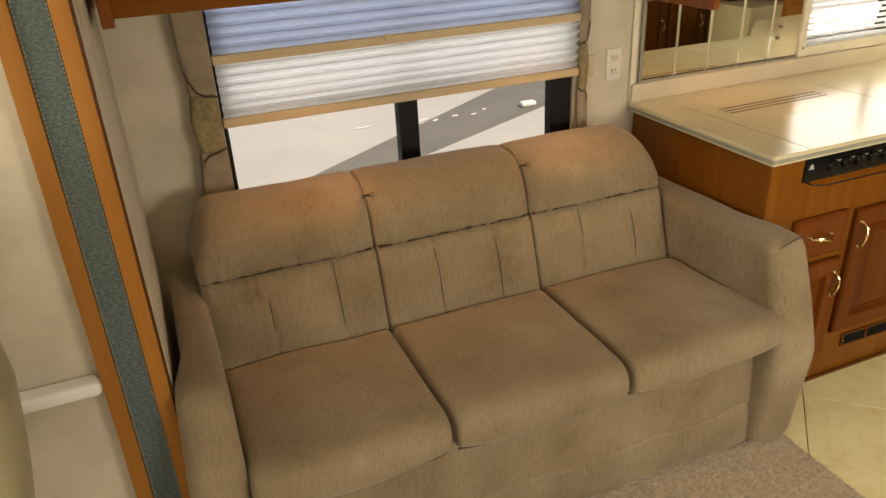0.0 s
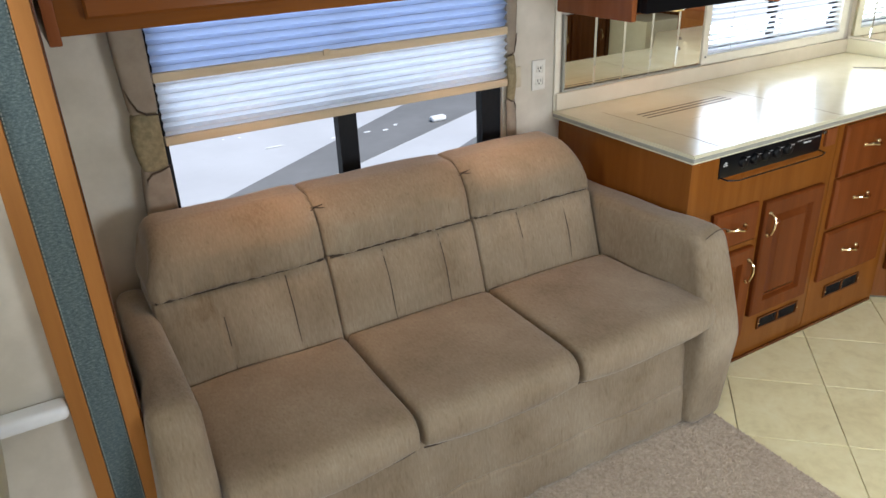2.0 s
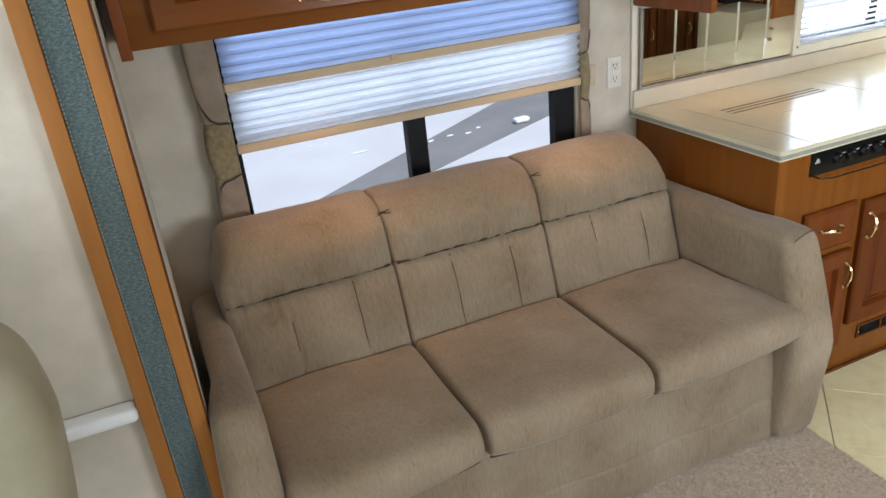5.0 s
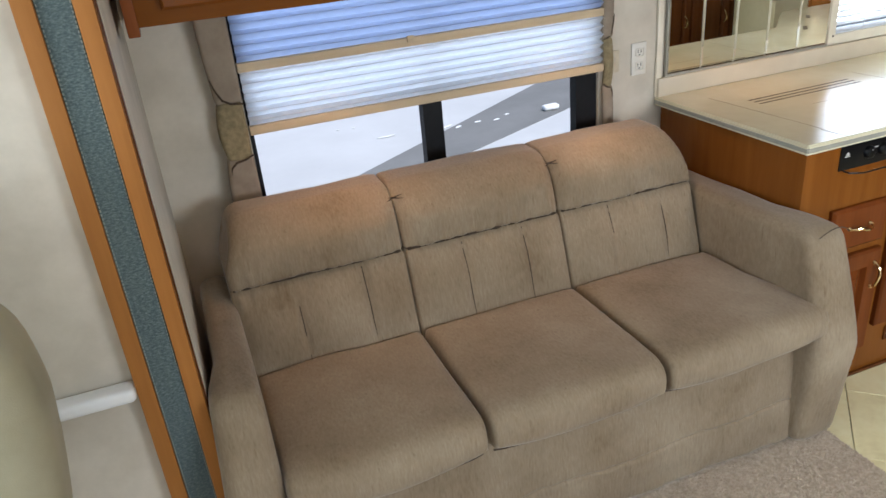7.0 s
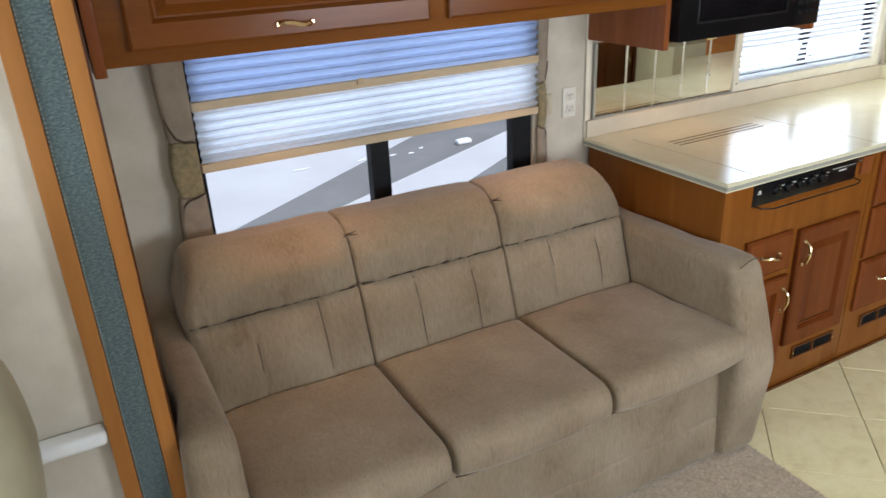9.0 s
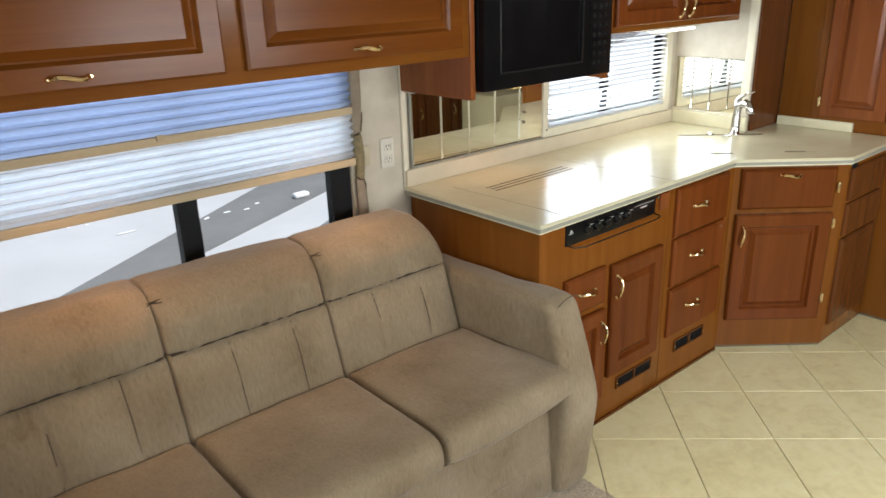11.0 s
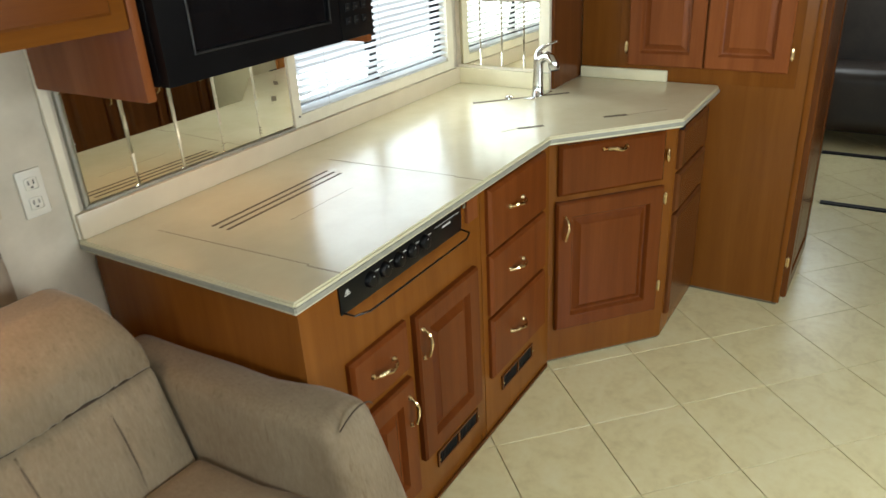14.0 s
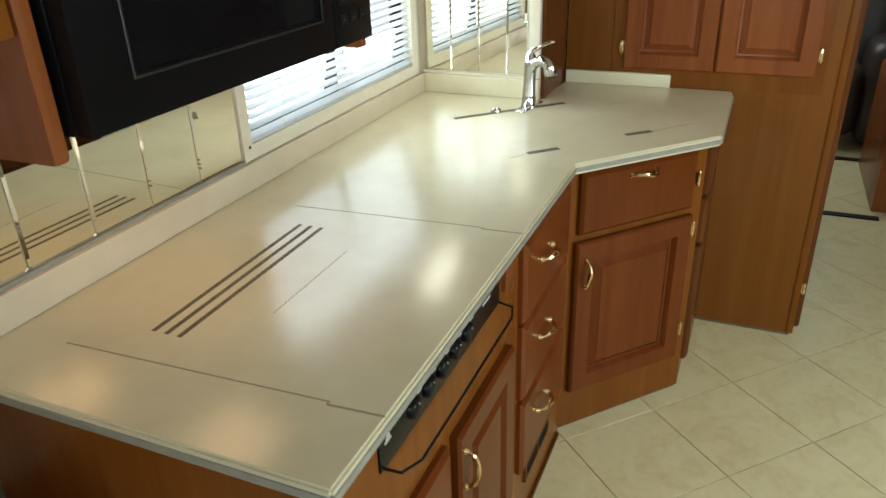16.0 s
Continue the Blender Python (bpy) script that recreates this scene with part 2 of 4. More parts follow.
TUBE = glow("lamp_tube", (1.0, 0.95, 0.82), 3.0)
PILE = mottled("beige_carpet_pile", (0.42, 0.335, 0.245), (0.66, 0.555, 0.435), 90.0, 0.95, 0.5, 700, 0.003)

for dull in (BLACK, RUBBER):
    dull.node_tree.nodes["Principled BSDF"].inputs["Specular IOR Level"].default_value = 0.22

# ---- mesh helpers ----


def mesh_of(name, bm, mat, smooth=True):
    me = bpy.data.meshes.new(name)
    bm.to_mesh(me)
    bm.free()
    me.materials.append(mat)
    if smooth:
        me.polygons.foreach_set("use_smooth", [True] * len(me.polygons))
        me.set_sharp_from_angle(angle=radians(38))
    return me


def part(name, bm, mat, parent=None, label="", smooth=True):
    ob = new(name, mesh_of(name, bm, mat, smooth))
    ob.parent = parent
    return tagged(ob, label)


def thing(name, label, category, at=None, group="", kind=""):
    ob = new(name)
    ob.empty_display_size = 0.05
    if at is not None:
        ob.matrix_world = at
    return tagged(ob, label, category, group, kind)


def box(x0, x1, y0, y1, z0, z1, bevel=0.0, seg=2, bm=None):
    bm = bm or bmesh.new()
    made = bmesh.ops.create_cube(bm, size=1.0, matrix=Matrix.Translation(((x0 + x1) / 2, (y0 + y1) / 2, (z0 + z1) / 2)) @ Matrix.Diagonal((x1 - x0, y1 - y0, z1 - z0, 1)))
    if bevel:
        edges = {e for v in made["verts"] for e in v.link_edges}
        bmesh.ops.bevel(bm, geom=list(edges), offset=bevel, segments=seg, affect="EDGES", profile=0.6)
    return bm


def steps(a, b, r, n):
    """Coordinates from a to b: close near both ends, even between."""
    edge = [0, 0.12 * r, 0.35 * r, 0.65 * r, r]
    inner = [a + r + (b - a - 2 * r) * i / n for i in range(1, n)]
    return [a + e for e in edge] + inner + [b - e for e in reversed(edge)]


def padded(x0, x1, y0, y1, z0, z1, r, n=(6, 6, 6), shape=None):
    """A box with soft round edges, on a grid that shape(p) may bend."""
    r = r if isinstance(r, tuple) else (r, r, r)
    axes = [steps(x0, x1, r[0], n[0]), steps(y0, y1, r[1], n[1]), steps(z0, z1, r[2], n[2])]
    lo, hi = Vector((x0 + r[0], y0 + r[1], z0 + r[2])), Vector((x1 - r[0], y1 - r[1], z1 - r[2]))
    bm, seen = bmesh.new(), {}
    dims = [len(a) for a in axes]

    def vert(i, j, k):
        key = (i, j, k)
        if key not in seen:
            p = Vector((axes[0][i], axes[1][j], axes[2][k]))
            q = Vector([min(max(p[c], lo[c]), hi[c]) for c in range(3)])
            d = Vector([(p[c] - q[c]) / r[c] for c in range(3)])
            if d.length > 1e-9:
                d.normalize()
                p = q + Vector([d[c] * r[c] for c in range(3)])
            seen[key] = bm.verts.new(shape(p) if shape else p)
        return seen[key]

    for c in range(3):
        u, v = (c + 1) % 3, (c + 2) % 3
        for side in (0, dims[c] - 1):
            for a in range(dims[u] - 1):
                for b in range(dims[v] - 1):
                    quad = []
                    for da, db in ((0, 0), (1, 0), (1, 1), (0, 1)):
                        idx = [0, 0, 0]
                        idx[c], idx[u], idx[v] = side, a + da, b + db
                        quad.append(vert(*idx))
                    bm.faces.new(quad if side else quad[::-1])
    return bm


def prism(outline, z0, z1, bevel=0.0, bm=None):
    """A flat slab with the given outline in plan."""
    bm = bm or bmesh.new()
    low = [bm.verts.new((x, y, z0)) for x, y in outline]
    top = [bm.verts.new((x, y, z1)) for x, y in outline]
    n = len(outline)
    faces = [bm.faces.new(low[::-1]), bm.faces.new(top)]
    faces += [bm.faces.new((low[i], low[(i + 1) % n], top[(i + 1) % n], top[i])) for i in range(n)]
    bmesh.ops.recalc_face_normals(bm, faces=faces)
    if bevel:
        bmesh.ops.bevel(bm, geom=list({e for f in faces for e in f.edges}), offset=bevel, segments=2, affect="EDGES")
    return bm


def tube(points, radius, sides=8, bm=None):
    """A round bar along a line of points; radius may be one number or one for each point."""
    bm = bm or bmesh.new()
    pts = [Vector(p) for p in points]
    rad = radius if isinstance(radius, (list, tuple)) else [radius] * len(pts)
    rings = []
    for i, p in enumerate(pts):
        d = (pts[min(i + 1, len(pts) - 1)] - pts[max(i - 1, 0)]).normalized()
        a = d.cross(Vector((0, 0, 1)) if abs(d.z) < 0.9 else Vector((1, 0, 0))).normalized()
        b = d.cross(a)
        rings.append([bm.verts.new(p + rad[i] * (a * math.cos(2 * math.pi * k / sides) + b * math.sin(2 * math.pi * k / sides))) for k in range(sides)])
    for r0, r1 in zip(rings, rings[1:]):
        for k in range(sides):
            bm.faces.new((r0[k], r0[(k + 1) % sides], r1[(k + 1) % sides], r1[k]))
    bm.faces.new(rings[0][::-1])
    bm.faces.new(rings[-1])
    bmesh.ops.recalc_face_normals(bm, faces=list(bm.faces))
    return bm


def panelled(w, h, rail=0.055, thick=0.022):
    """A raised-panel door front, facing -Y: frame with a moulded edge, sunk field and a raised centre."""
    bm = bmesh.new()

    def ring(inset, y):
        return [bm.verts.new(p) for p in ((inset, y, inset), (w - inset, y, inset), (w - inset, y, h - inset), (inset, y, h - inset))]

    profile = [(0, 0), (0, -thick * 0.7), (0.006, -thick), (rail, -thick), (rail + 0.003, -thick * 0.80), (rail + 0.009, -thick * 0.30), (rail + 0.014, -thick * 0.25), (rail + 0.034, -thick * 0.78), (rail + 0.036, -thick * 0.92)]
    rings = [ring(i, y) for i, y in profile]
    for a, b in zip(rings, rings[1:]):
        for k in range(4):
            bm.faces.new((a[k], a[(k + 1) % 4], b[(k + 1) % 4], b[k]))
    bm.faces.new(rings[-1])
    bm.faces.new(rings[0][::-1])
    bmesh.ops.recalc_face_normals(bm, faces=list(bm.faces))
    return bm


def slab(w, h, thick=0.02):
    """A drawer front with a moulded edge, facing -Y."""
    bm = bmesh.new()
    rings = [[bm.verts.new(p) for p in ((i, y, i), (w - i, y, i), (w - i, y, h - i), (i, y, h - i))] for i, y in ((0, 0), (0, -thick * 0.55), (0.005, -thick * 0.8), (0.010, -thick))]
    for a, b in zip(rings, rings[1:]):
        for k in range(4):
            bm.faces.new((a[k], a[(k + 1) % 4], b[(k + 1) % 4], b[k]))
    bm.faces.new(rings[-1])
    bm.faces.new(rings[0][::-1])
    bmesh.ops.recalc_face_normals(bm, faces=list(bm.faces))
    return bm


def pull(at, parent, upright=False, size=0.085):
    """A bowed brass pull with swelling grip and two feet, standing off -Y."""
    bm = bmesh.new()
    pts, rad = [], []
    for i in range(13):
        u = i / 12
        pts.append((size * (u - 0.5), -0.006 - 0.02 * math.sin(math.pi * u) ** 0.6, 0.004 * math.sin(2 * math.pi * u)))
        rad.append(0.0035 + 0.0028 * math.sin(math.pi * u) ** 2 + (0.002 if i in (2, 10) else 0))
    tube(pts, rad, 8, bm)
    for s in (-0.5, 0.5):
        tube([(size * s, 0.001, 0), (size * s, -0.005, 0), (size * s, -0.009, 0)], [0.008, 0.007, 0.004], 10, bm)
    if upright:
        bmesh.ops.rotate(bm, verts=bm.verts, matrix=Matrix.Rotation(radians(90), 3, "Y"))
    bmesh.ops.translate(bm, verts=bm.verts, vec=at)
    return part("handle", bm, BRASS, parent, "bowed polished brass pull")


def door(parent, x, z, w, h, mat=None, handle=None, upright=True, name="door", rail=0.055, y=0.0):
    ob = part(name, panelled(w, h, rail), mat or WOOD_DOOR, parent)
    ob.matrix_local = pose(x, y, z)
    if handle:
        pull((handle[0], -0.02, handle[1]), ob, upright)
    return ob


def drawer(parent, x, z, w, h, mat=None, handle=None, name="drawer_front", y=0.0):
    ob = part(name, slab(w, h), mat or WOOD_DOOR_X, parent)
    ob.matrix_local = pose(x, y, z)
    hx, hz = handle or (w / 2, h / 2)
    pull((hx, -0.02, hz), ob)
    return ob


def hinge(parent, x, y, z):
    bm = tube([(x, y, z - 0.024), (x, y, z - 0.021), (x, y, z + 0.021), (x, y, z + 0.024)], [0.002, 0.0035, 0.0035, 0.002])
    box(x - 0.006, x + 0.006, y - 0.0005, y + 0.004, z - 0.018, z + 0.018, 0, 1, bm)
    return part("hinge", bm, BRASS, parent, "brass hinge")

# ---- structure ----
FLOOR_SPLIT = 1.66
WALL_Y = 2.25


def pierced(axis, a0, a1, z0, z1, d0, d1, holes):
    """A wall or frame along x or y, one closed mesh, with rectangular openings (a0, a1, z0, z1)."""
    bm = bmesh.new()
    us = sorted({a0, a1, *[h[0] for h in holes], *[h[1] for h in holes]})
    vs = sorted({z0, z1, *[h[2] for h in holes], *[h[3] for h in holes]})
    seen = {}

    def vert(i, j, d):
        if (i, j, d) not in seen:
            seen[i, j, d] = bm.verts.new((us[i], d, vs[j]) if axis == "x" else (d, us[i], vs[j]))
        return seen[i, j, d]

    def solid(i, j):
        if not (0 <= i < len(us) - 1 and 0 <= j < len(vs) - 1):
            return False
        u, v = (us[i] + us[i + 1]) / 2, (vs[j] + vs[j + 1]) / 2
        return not any(h[0] < u < h[1] and h[2] < v < h[3] for h in holes)

    for i in range(len(us) - 1):
        for j in range(len(vs) - 1):
            if not solid(i, j):
                continue
            for d in (d0, d1):
                bm.faces.new((vert(i, j, d), vert(i + 1, j, d), vert(i + 1, j + 1, d), vert(i, j + 1, d)))
            for di, dj, (pa, pb) in ((-1, 0, ((i, j), (i, j + 1))), (1, 0, ((i + 1, j), (i + 1, j + 1))), (0, -1, ((i, j), (i + 1, j))), (0, 1, ((i, j + 1), (i + 1, j + 1)))):
                if not solid(i + di, j + dj):
                    bm.faces.new((vert(*pa, d0), vert(*pb, d0), vert(*pb, d1), vert(*pa, d1)))
    bmesh.ops.recalc_face_normals(bm, faces=list(bm.faces))
    return bm


def setting(name, bm, mat, label, category, smooth=False):
    return tagged(part(name, bm, mat, None, "", smooth), label, category, "", "structure")


setting("floor", box(-2.6, 7.4, -1.15, 2.3, -0.06, -0.008), GROUT, "tan grouted subfloor under tiles and carpet", "floor")
setting("wall_slide_back", pierced("x", -0.11, 3.75, -0.2, 2.06, WALL_Y, 2.31, [(0.19, 1.372, 0.74, 1.62), (2.41, 3.31, 1.0, 1.44)]), WALL, "cream wallpapered back wall of the slide-out", "wall")
setting("wall_slide_end", box(-0.11, -0.073, 1.513, 2.25, 0, 2.06), WALL, "cream wallpapered end wall beside the sofa", "wall")
setting("wall_front_side", box(-2.6, -0.150, 1.512, 1.57, 0, 2.1), WALL, "cream wall beside the driver's chair", "wall")
setting("wall_opposite", pierced("x", -2.6, 7.4, 0, 2.1, -1.21, -1.15, [(-1.3, 0.1, 1.0, 1.7), (1.1, 2.7, 1.0, 1.7)]), WALL, "cream wall across the aisle with openings added for light", "wall")
setting("wall_front", pierced("y", -1.15, 1.5, 0, 2.1, -2.66, -2.6, [(-0.8, 1.25, 0.95, 1.9)]), WALL, "cream wall with the windscreen opening", "wall")
setting("wall_rear", box(7.34, 7.4, -1.15, 2.3, 0, 2.1), WALL, "cream rear wall", "wall")
setting("wall_rear_side", pierced("x", 4.4, 7.34, 0, 2.1, 1.25, 1.31, [(5.6, 6.8, 1.0, 1.7)]), WALL, "cream wall behind the pantry", "wall")
setting("ceiling", box(-2.66, 7.46, -1.21, 2.31, 2.06, 2.12), CEILING, "padded off-white ceiling", "ceiling")
diag = prism([(3.400, 2.249), (3.388, 1.815), (3.75, 1.815), (3.75, 2.249)], 0.87, 2.058)
setting("wall_corner", diag, WALL, "cream wall panel turned towards the sink", "wall")
# post stands in shadow, which its darker wood carries
setting("corner_post", box(3.391, 3.668, 1.802, 1.8145, 0.902, 2.055), WOOD_DARK_OR_SHADED, "cherry corner post beside the pantry, shade in its dark colour", "post")
setting("wall_trim", box(1.600, 1.622, 2.238, 2.249, 0.90, 1.98, 0.003), TRIM, "cream cover strip on the wall joint", "trim")
setting("threshold_strip", box(4.93, 4.975, 0.50, 0.90, -0.001, 0.008, 0.003), RUBBER, "black rubber threshold strip on the tiles", "threshold")
setting("threshold_strip", box(5.85, 5.90, 0.50, 1.0, -0.001, 0.008, 0.003), RUBBER, "black rubber threshold strip on the tiles", "threshold")

# slide-out flange: two wooden strips with a carpet band between
flange = thing("slide_flange", "wooden slide-out trim with a blue-green carpet band", "trim", pose(-0.200, 1.5, 0), kind="structure")
part("wooden_strip", box(0.0, 0.033, -0.020, 0.012, 0, 2.05, 0.004), WOOD_LIGHT, flange, "honey-coloured wooden strip")
part("carpet_band", padded(0.032, 0.091, -0.012, 0.010, 0, 2.05, 0.006, (4, 2, 30)), FELT, flange, "blue-green carpet band with pale stitching")
part("wooden_strip", box(0.090, 0.122, -0.020, 0.012, 0, 2.05, 0.004), WOOD_LIGHT, flange, "honey-coloured wooden strip")
for x in (0.0360, 0.0875):
    bm = bmesh.new()
    for i in range(240):
        box(x - 0.0011, x + 0.0011, -0.0142, -0.011, 0.05 + i * 0.008, 0.0545 + i * 0.008, bm=bm)
    part("stitching", bm, THREAD, flange, "grey stitching", False)
part("edge_bead", box(0.1225, 0.1260, -0.012, 0.010, 0, 2.05, 0.001), WOOD_DARK_OR_SHADED, flange, "thin dark bead")

# sofa window
win = thing("window_1", "black-framed sliding window behind the sofa", "window", kind="structure")
part("window_frame", pierced("x", 0.192, 1.370, 0.742, 1.618, 2.262, 2.302, [(0.203, 0.734, 0.80, 1.59), (0.799, 1.290, 0.80, 1.59)]), RUBBER, win, "black aluminium frame", False)
for x0, x1 in ((0.203, 0.734), (0.799, 1.290)):
    p = part("pane", box(x0, x1, 2.280, 2.284, 0.80, 1.59), GLASS, win, "clear glass pane", False)
    p.visible_shadow = False

# galley window
win2 = thing("window_2", "galley window behind a white blind", "window", kind="structure")
part("window_frame", pierced("x", 2.412, 3.308, 1.002, 1.438, 2.270, 2.305, [(2.43, 2.85, 1.02, 1.42), (2.875, 3.29, 1.02, 1.42)]), RUBBER, win2, "black aluminium frame", False)
for x0, x1 in ((2.43, 2.85), (2.875, 3.29)):
    p = part("pane", box(x0, x1, 2.285, 2.289, 1.02, 1.42), GLASS, win2, "clear glass pane", False)
    p.visible_shadow = False
part("window_trim", pierced("x", 2.378, 3.352, 0.968, 1.47, 2.236, 2.249, [(2.412, 3.308, 1.004, 1.44)]), TRIM, win2, "cream moulded surround", False)
part("screw", tube([(2.40, 2.2375, 1.0), (2.40, 2.2345, 1.0)], 0.004), RUBBER, win2)

# unseen windows, added to let daylight in from front, rear and across the aisle
win3 = thing("window_3", "broad windscreen", "window", kind="structure")
part("window_frame", pierced("y", -0.8, 1.25, 0.95, 1.9, -2.65, -2.61, [(-0.77, 0.20, 0.98, 1.87), (0.25, 1.22, 0.98, 1.87)]), RUBBER, win3, "black rubber frame", False)
win5 = thing("window_5", "unseen dinette window, added to light the galley", "window", kind="structure")
part("window_frame", pierced("x", 1.1, 2.7, 1.0, 1.7, -1.20, -1.16, [(1.13, 1.87, 1.03, 1.67), (1.93, 2.67, 1.03, 1.67)]), RUBBER, win5, "black aluminium frame", False)
win6 = thing("window_6", "unseen rear window, added to light the rear floor", "window", kind="structure")
part("window_frame", pierced("x", 5.6, 6.8, 1.0, 1.7, 1.26, 1.30, [(5.63, 6.17, 1.03, 1.67), (6.23, 6.77, 1.03, 1.67)]), RUBBER, win6, "black aluminium frame", False)
win4 = thing("window_4", "unseen side window across the aisle, added for light", "window", kind="structure")
part("window_frame", pierced("x", -1.3, 0.1, 1.0, 1.7, -1.20, -1.16, [(-1.27, -0.63, 1.03, 1.67), (-0.57, 0.07, 1.03, 1.67)]), RUBBER, win4, "black aluminium frame", False)

# outside
setting("ground", box(-300, 300, -300, 300, -1.15, -1.05), CONCRETE, "sunlit pale concrete lot", "ground")
# two shadows on the lot, laid as thin grey slabs
setting("road", prism([(-0.5, 5.78), (60, 36.3), (60, 48.4), (-0.5, 6.02)], -1.05, -1.042), LOT_SHADOW, "shadow band across the concrete lot, painted as a grey slab", "road")
setting("road", prism([(2.2, 4.0), (8, 4.0), (8, 9.76), (2.2, 6.05)], -1.05, -1.041), LOT_SHADOW, "shadow near the vehicle on the concrete lot, painted as a grey slab", "road")
for x, y, l, turn in ((2.40, 8.78, 0.13, 2), (3.20, 8.70, 0.10, 25), (3.32, 8.60, 0.06, 34), (3.62, 8.66, 0.055, 5), (3.86, 8.60, 0.05, 8), (4.08, 8.74, 0.04, 25), (1.95, 9.5, 0.02, 0), (2.15, 9.45, 0.02, 0)):
    bm = prism([(-l, -0.012), (l * 0.2, -0.028), (l, -0.006), (l * 0.7, 0.018), (-l * 0.5, 0.022)], 0, 0.004)
    bmesh.ops.rotate(bm, verts=bm.verts, matrix=Matrix.Rotation(radians(turn), 3, "Z"))
    bmesh.ops.translate(bm, verts=bm.verts, vec=(x, y, -1.0415))
    setting("white_mark", bm, WHITE, "small white mark on the lot", "marking")
block = tagged(part("parking_block", padded(4.53, 4.75, 8.50, 8.62, -1.042, -0.97, 0.03, (5, 3, 3)), WHITE), "white concrete parking block on the lot", "parking block")

# ---- sofa ----
sofa = thing("sofa", "taupe chenille three-seat sofa with padded arms", "sofa", pose(0, 0, 0))
SEATS = ((0.036, 0.512), (0.516, 1.008), (1.012, 1.496))


def rough_cloth(p, amount=0.003, scale=6.0):
    return p + Vector((0, 1, 1)) * amount * noise.noise(p * scale)


def gathers(p, z, reach):
    """Irregular upright puckers that fade away from a sewn line at height z."""
    near = max(0.0, 1 - abs(p.z - z) / (reach * (0.6 + 0.8 * abs(noise.noise((p.x * 9, z, 2))))))
    return near * (0.0065 * noise.noise((p.x * 48, p.z * 6, 1)) + 0.004 * noise.noise((p.x * 90, p.z * 9, 5)))


def seat_shape(x0, x1, last=False):
    def bend(p):
        u, v = (p.x - x0) / (x1 - x0), (p.y - 1.36) / 0.5
        across = max(0.0, math.sin(math.pi * min(1.0, max(0.0, u))))
        if p.z > 0.44:
            p = p + Vector((0, 0, 0.013 * across ** 0.6 * (0.5 + 0.5 * math.cos(math.pi * (v - 0.3)))))
        if p.y < 1.62:
            f = min(1.0, (1.62 - p.y) / 0.26)
            p = p + Vector((0, -0.014 * f * across ** 0.5, 0))
            if last:
                p = p + Vector((0.062 * f * max(0.0, (u - 0.5) / 0.5), 0.016 * f * max(0.0, (u - 0.72) / 0.28) ** 2, 0))
        if p.z < 0.42:
            p = p + Vector((0, 0, 0.010 * (1 - across ** 0.5)))
        return rough_cloth(p, 0.004, 5.0)
    return bend


for k, (x0, x1) in enumerate(SEATS):
    c = part("seat_cushion", padded(x0, x1, 1.340, 1.834, 0.388, 0.505, (0.016, 0.055, 0.050), (22, 18, 4), seat_shape(x0, x1, k == 2)), SOFA, sofa)
    rim = [x0 + 0.012 + (x1 - x0 - 0.024) * i / 16 for i in range(17)]
    part("piping", tube([(x, 1.374 - 0.014 * max(0.0, math.sin(math.pi * i / 16)) ** 0.5 + (0.016 * max(0.0, (i / 16 - 0.72) / 0.28) ** 2 if k == 2 else 0), 0.3925) for i, x in enumerate(rim)], 0.0024, 6), SEAM, c, "dark stitched edge")


def back_line(z):
    """Where the sloping front of the back stands at height z."""
    return 1.822 + 0.32 * (z - 0.503)


TUFTS = (0.345, 0.735)


def lumbar_front(x, z, x0, x1):
    """The padded front below the head roll, drawn in along two sewn lines."""
    u = (x - x0) / (x1 - x0)
    edge = min(u, 1 - u) * (x1 - x0)
    swell = 0.016 * math.sin(math.pi * min(1.0, max(0.0, (z - 0.455) / 0.265))) * (1 - math.exp(-(edge / 0.03) ** 2))
    sewn = sum(math.exp(-((u - t) * (x1 - x0) / 0.010) ** 2) for t in TUFTS) * min(1.0, max(0.0, (z - 0.47) / 0.06))
    return 0.006 * sewn - swell


def lumbar_shape(x0, x1):
    def bend(p):
        y = p.y + back_line(p.z)
        if p.y < 0.02:
            y += lumbar_front(p.x, p.z, x0, x1) + gathers(p, 0.715, 0.09)
        return rough_cloth(Vector((p.x, y, p.z)), 0.003, 9)
    return bend


def roll_shape(x0, x1):
    def bend(p):
        low, high = p.x - x0, x1 - p.x
        ends = (low if x0 < 0.1 else 9.0), (high if x1 > 1.4 else 9.0)
        joint_near = min(low if x0 > 0.1 else 9.0, high if x1 < 1.4 else 9.0)
        crown = min(1.0, max(0.0, (p.z - 0.76) / 0.125))
        bow = 1 - math.sqrt(max(0.0, 1 - min(1.0, max(0.0, (p.z - 0.795) / 0.0915)) ** 2))
        y, z = p.y + back_line(p.z), p.z
        y += 0.088 * bow * max(0.0, 1 - p.y / 0.10) - 0.050 * bow * max(0.0, (p.y - 0.12) / 0.09)
        if p.y < 0.10:
            belly = math.sin(math.pi * min(1.0, max(0.0, (p.z - 0.712) / 0.16)))
            y += -0.016 * belly * (1 - math.exp(-(min(low, high) / 0.028) ** 2)) + gathers(p, 0.720, 0.11)
        tuck = math.exp(-(joint_near / 0.022) ** 2)
        y, z = y + 0.008 * tuck * (p.y < 0.1), z - 0.004 * tuck * crown
        for end in ends:
            away = max(0.0, 0.075 - end)
            z -= crown * (0.075 - math.sqrt(max(0.0, 0.075 ** 2 - away ** 2))) * 0.8
        x = p.x + (0.030 * crown * math.exp(-low / 0.05) if x0 < 0.1 else 0) - (0.022 * crown * math.exp(-high / 0.05) if x1 > 1.4 else 0)
        return rough_cloth(Vector((x, y, z)), 0.004, 7)
    return bend


